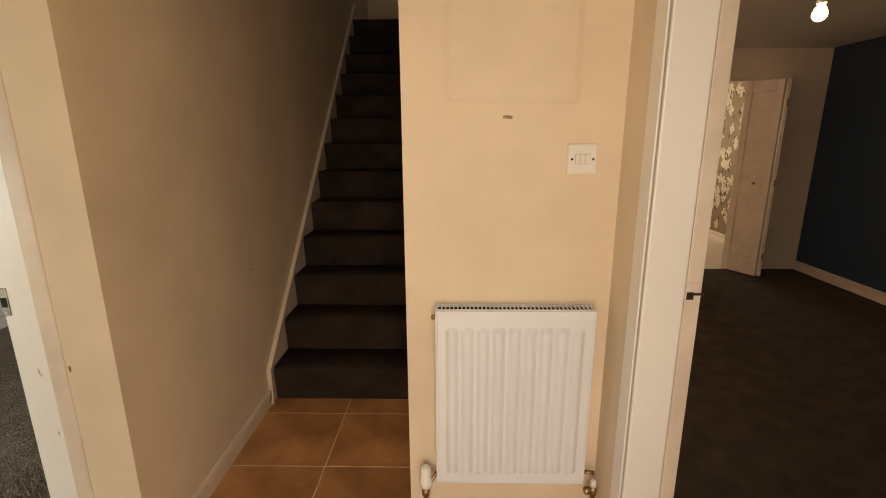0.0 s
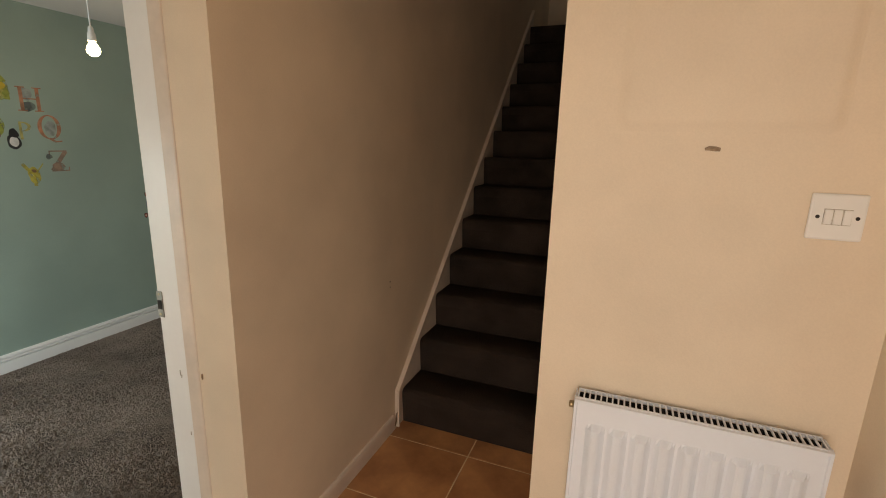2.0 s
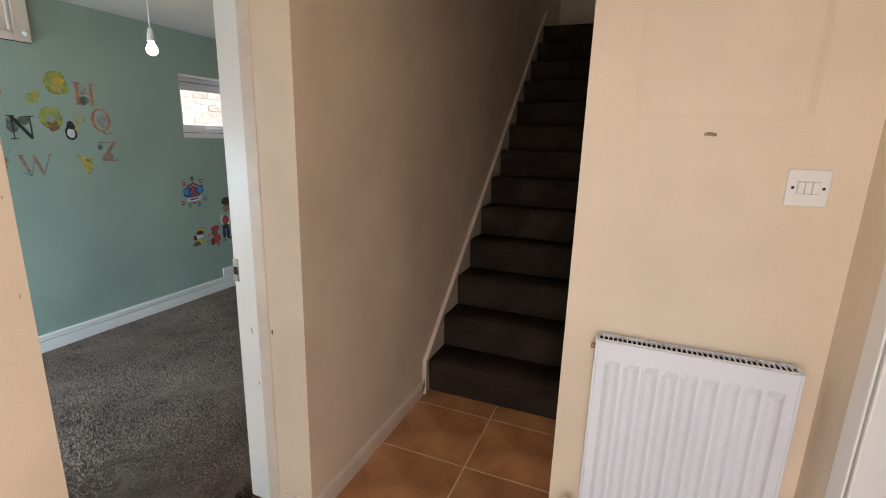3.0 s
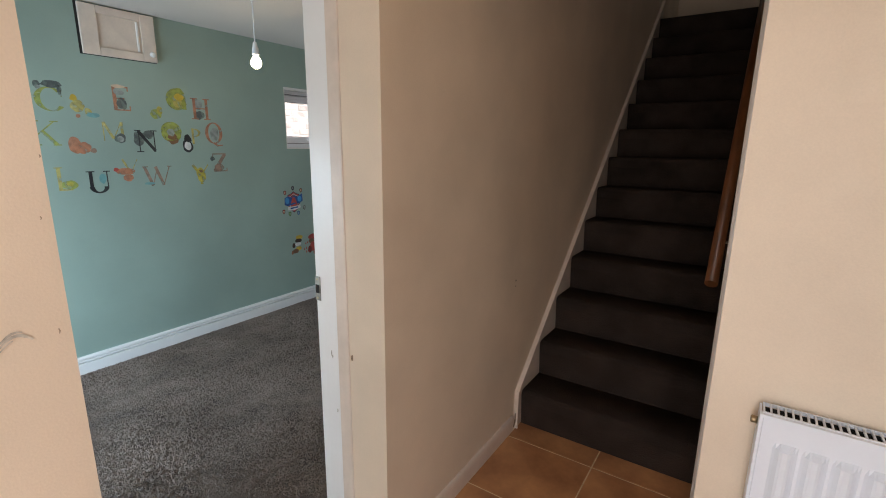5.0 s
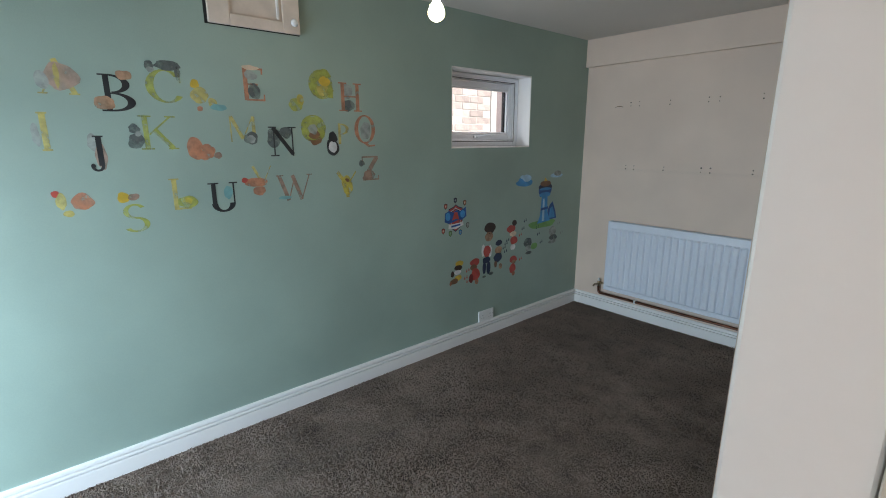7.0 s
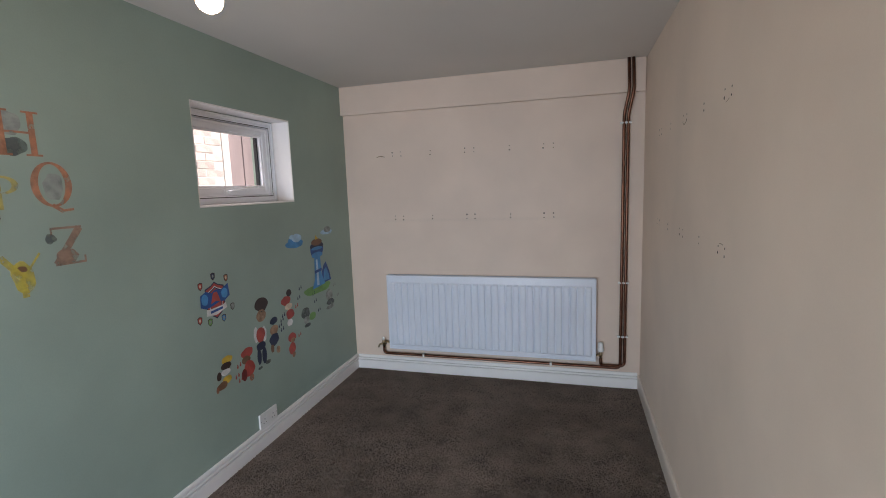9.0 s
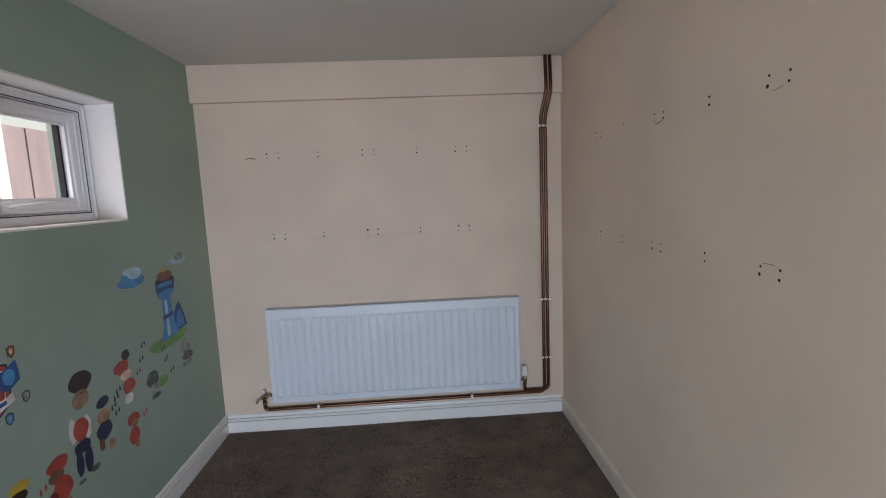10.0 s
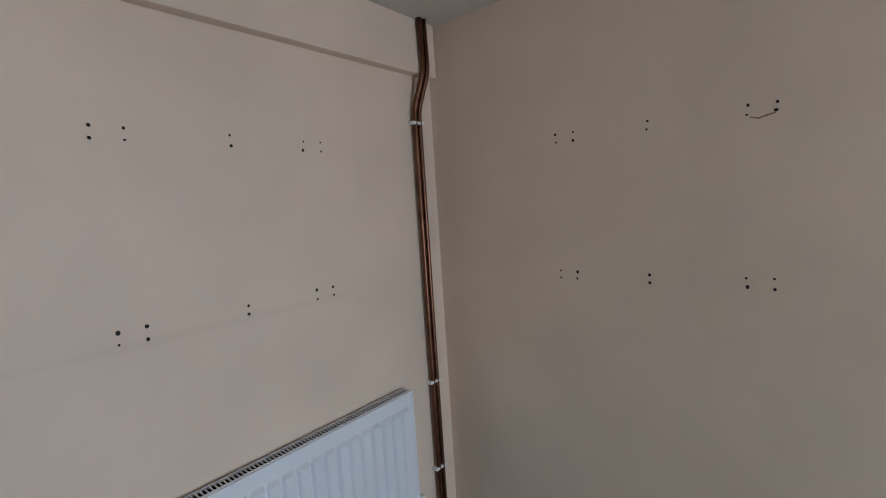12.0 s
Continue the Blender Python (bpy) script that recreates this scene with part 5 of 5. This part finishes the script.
f = Flat(2.940, 3.250, 0.775, 1.182)
f.blob("grass", 0.36, 0.06, 0.56, 0.085, 5)
f.poly("deepblue", [(0.56, 0.12), (0.60, 0.34), (0.68, 0.44), (0.80, 0.50), (0.94, 0.30), (1.00, 0.14)])
f.poly("skyblue", [(0.66, 0.16), (0.70, 0.36), (0.80, 0.40), (0.90, 0.26), (0.92, 0.16)])
f.poly("skyblue", [(0.16, 0.08), (0.27, 0.24), (0.31, 0.62), (0.56, 0.62), (0.58, 0.30), (0.72, 0.11)])
f.poly("paleblue", [(0.36, 0.12), (0.37, 0.58), (0.44, 0.58), (0.46, 0.12)])
f.poly("deepblue", [(0.29, 0.34), (0.29, 0.39), (0.60, 0.41), (0.60, 0.36)])
f.poly("deepblue", [(0.24, 0.62), (0.17, 0.72), (0.17, 0.80), (0.73, 0.82), (0.72, 0.73), (0.64, 0.63)])
f.oval("skyblue", 0.44, 0.66, 0.24, 0.05)
f.oval("navy", 0.45, 0.815, 0.29, 0.075)
f.oval("skyblue", 0.45, 0.775, 0.24, 0.03)
f.oval("brown", 0.45, 0.885, 0.23, 0.06)
f.poly("gold", [(0.38, 0.93), (0.42, 1.01), (0.52, 0.94)])
f.done("tower_sticker", "blue lookout tower vinyl sticker on a green patch", group=PLAY)
f = Flat(2.713, 2.915, 1.124, 1.233)
f.blob("skyblue", 0.50, 0.30, 0.50, 0.26, 3, rough=0.15)
f.blob("skyblue", 0.42, 0.48, 0.30, 0.26, 4, rough=0.12)
f.blob("paleblue", 0.62, 0.62, 0.26, 0.26, 6, rough=0.12)
f.blob("paleblue", 0.36, 0.72, 0.16, 0.14, 7, rough=0.12)
f.done("cloud_sticker", "blue cloud vinyl sticker below the window", group=PLAY)
f = Flat(3.136, 3.312, 1.170, 1.245)
f.blob("paleblue", 0.50, 0.32, 0.50, 0.26, 8, rough=0.15)
f.blob("pale", 0.58, 0.56, 0.28, 0.30, 9, rough=0.12)
f.done("cloud_sticker", "pale cloud vinyl sticker by the end wall", group=PLAY)
for y, z, ink in ((2.836, 0.854, "navy"), (2.812, 0.793, "navy"), (2.781, 0.745, "red"), (2.997, 0.779, "navy"), (3.013, 0.722, "navy"), (3.055, 0.648, "navy"), (2.632, 0.722, "navy"), (2.613, 0.698, "navy"), (2.591, 0.669, "navy"), (2.610, 0.638, "navy"), (2.792, 0.544, "red"), (2.202, 0.557, "red"), (2.183, 0.504, "red"), (2.206, 0.475, "red"), (3.292, 0.782, "pale"), (3.339, 0.695, "pale")):
    for side in (-0.011, 0.011):
        f = Flat(y + side - 0.007, y + side + 0.007, z - 0.013 + side * 0.3, z + 0.013 + side * 0.3)
        f.oval(ink, 0.5, 0.38, 0.44, 0.34, n=10)
        f.oval(ink, 0.5, 0.84, 0.26, 0.15, n=8)
        f.done("print_sticker", f"tiny {ink} print mark sticker on the green wall", group=PLAY)

# ---------------------------------------------------------------- carpet pile
def pile(name, parent, x0, x1, y0, y1, count, tall, mat, seed):
    g = np.random.default_rng(seed)
    x, y = g.uniform(x0, x1, count), g.uniform(y0, y1, count)
    brushed = 2.4 * np.sin(x * 3.7 + 1.6 * np.sin(y * 2.3 + 0.7)) + 2.1 * np.sin(y * 4.3 + 1.9 * np.sin(x * 2.9)) + 1.2 * np.sin(9.1 * x - 7.3 * y)
    turn, lean = brushed + g.normal(0, 1.75, count), g.uniform(0.2, 0.8, count)
    h = tall * g.uniform(0.5, 1.15, count) * (0.75 + 0.35 * np.sin(x * 5.3 + 2 * np.sin(y * 3.1)) * np.cos(y * 4.7 + x))
    wd = g.uniform(0.0035, 0.0065, count)
    co = np.empty((count, 3, 3))
    co[:, 0] = np.stack([x - wd * np.cos(turn), y - wd * np.sin(turn), np.full(count, -0.001)], 1)
    co[:, 1] = np.stack([x + wd * np.cos(turn), y + wd * np.sin(turn), np.full(count, -0.001)], 1)
    co[:, 2] = np.stack([x - h * lean * np.sin(turn), y + h * lean * np.cos(turn), h], 1)
    me = bpy.data.meshes.new(name)
    me.vertices.add(count * 3)
    me.vertices.foreach_set("co", co.ravel())
    me.loops.add(count * 3)
    me.loops.foreach_set("vertex_index", np.arange(count * 3, dtype=np.int32))
    me.polygons.add(count)
    me.polygons.foreach_set("loop_start", np.arange(0, count * 3, 3, dtype=np.int32))
    me.update(calc_edges=True)
    me.validate()
    me.materials.append(mat)
    ob = new(name, me)
    ob.parent = parent
    return tagged(ob, kind="stuff")


pile("carpet_pile", bpy.data.objects["floor_room"], XG + 0.02, XI - 0.015, -0.9, YE - 0.022, 290000, 0.0088, TUFT, 3)
pile("carpet_pile", bpy.data.objects["floor_room"], XI - 0.015, 0.005, YN + 0.008, 0.374, 4200, 0.008, TUFT, 5)

# ---------------------------------------------------------------- hall floor tiles
tile = boxes((-0.2053, 0.2053, -0.2053, 0.2053, -0.012, 0.0), bevel=0.003)
tile_mesh = bpy.data.meshes.new("tile")
tile.to_mesh(tile_mesh)
tile.free()
tile_mesh.materials.append(TILE)
hall_floor = bpy.data.objects["floor_hall"]
wide = boxes((-0.2260, 0.2053, -0.2053, 0.2053, -0.012, 0.0), bevel=0.003)
wide_mesh = bpy.data.meshes.new("tile")
wide.to_mesh(wide_mesh)
wide.free()
wide_mesh.materials.append(TILE)
sliver = boxes((-0.2053, -0.14, -0.2053, 0.2053, -0.012, 0.0), bevel=0.003)
sliver_mesh = bpy.data.meshes.new("tile")
sliver.to_mesh(sliver_mesh)
sliver.free()
sliver_mesh.materials.append(TILE)
for i in range(5):
    for j in range(8):
        cx, cy = 0.6275 - 0.2075 + (i - 1) * 0.415, 1.3175 - 0.2075 - (j - 1) * 0.415
        beside = cy - 0.2053 > 0.15          # the rows that end under the skirting of the stair wall
        if beside and i == 0:
            continue
        behind = cy > 0.6 and i > 2          # under the wall along the stairs
        if behind and i > 3:
            continue
        ob = new("tile", sliver_mesh if behind else wide_mesh if beside and i == 1 else tile_mesh)
        ob.parent = hall_floor
        ob.location = (cx, cy, 0.0)

# ---------------------------------------------------------------- neighbour's bricks
br = boxes((-0.012, -0.0085, -0.1075, 0.1075, -0.0325, 0.0325), bevel=0.004)
brick_mesh = bpy.data.meshes.new("brick")
br.to_mesh(brick_mesh)
br.free()
brick_mesh.materials.append(BRICK)
lay = random.Random(2)
for row in range(25):
    for col in range(10):
        y = 3.905 - col * 0.225 - (0.1125 if row % 2 else 0)
        ob = new("brick", brick_mesh)
        ob.parent = brick_wall
        ob.location = (-3.900 + lay.uniform(-0.003, 0.003), y, 0.95 + row * 0.075)
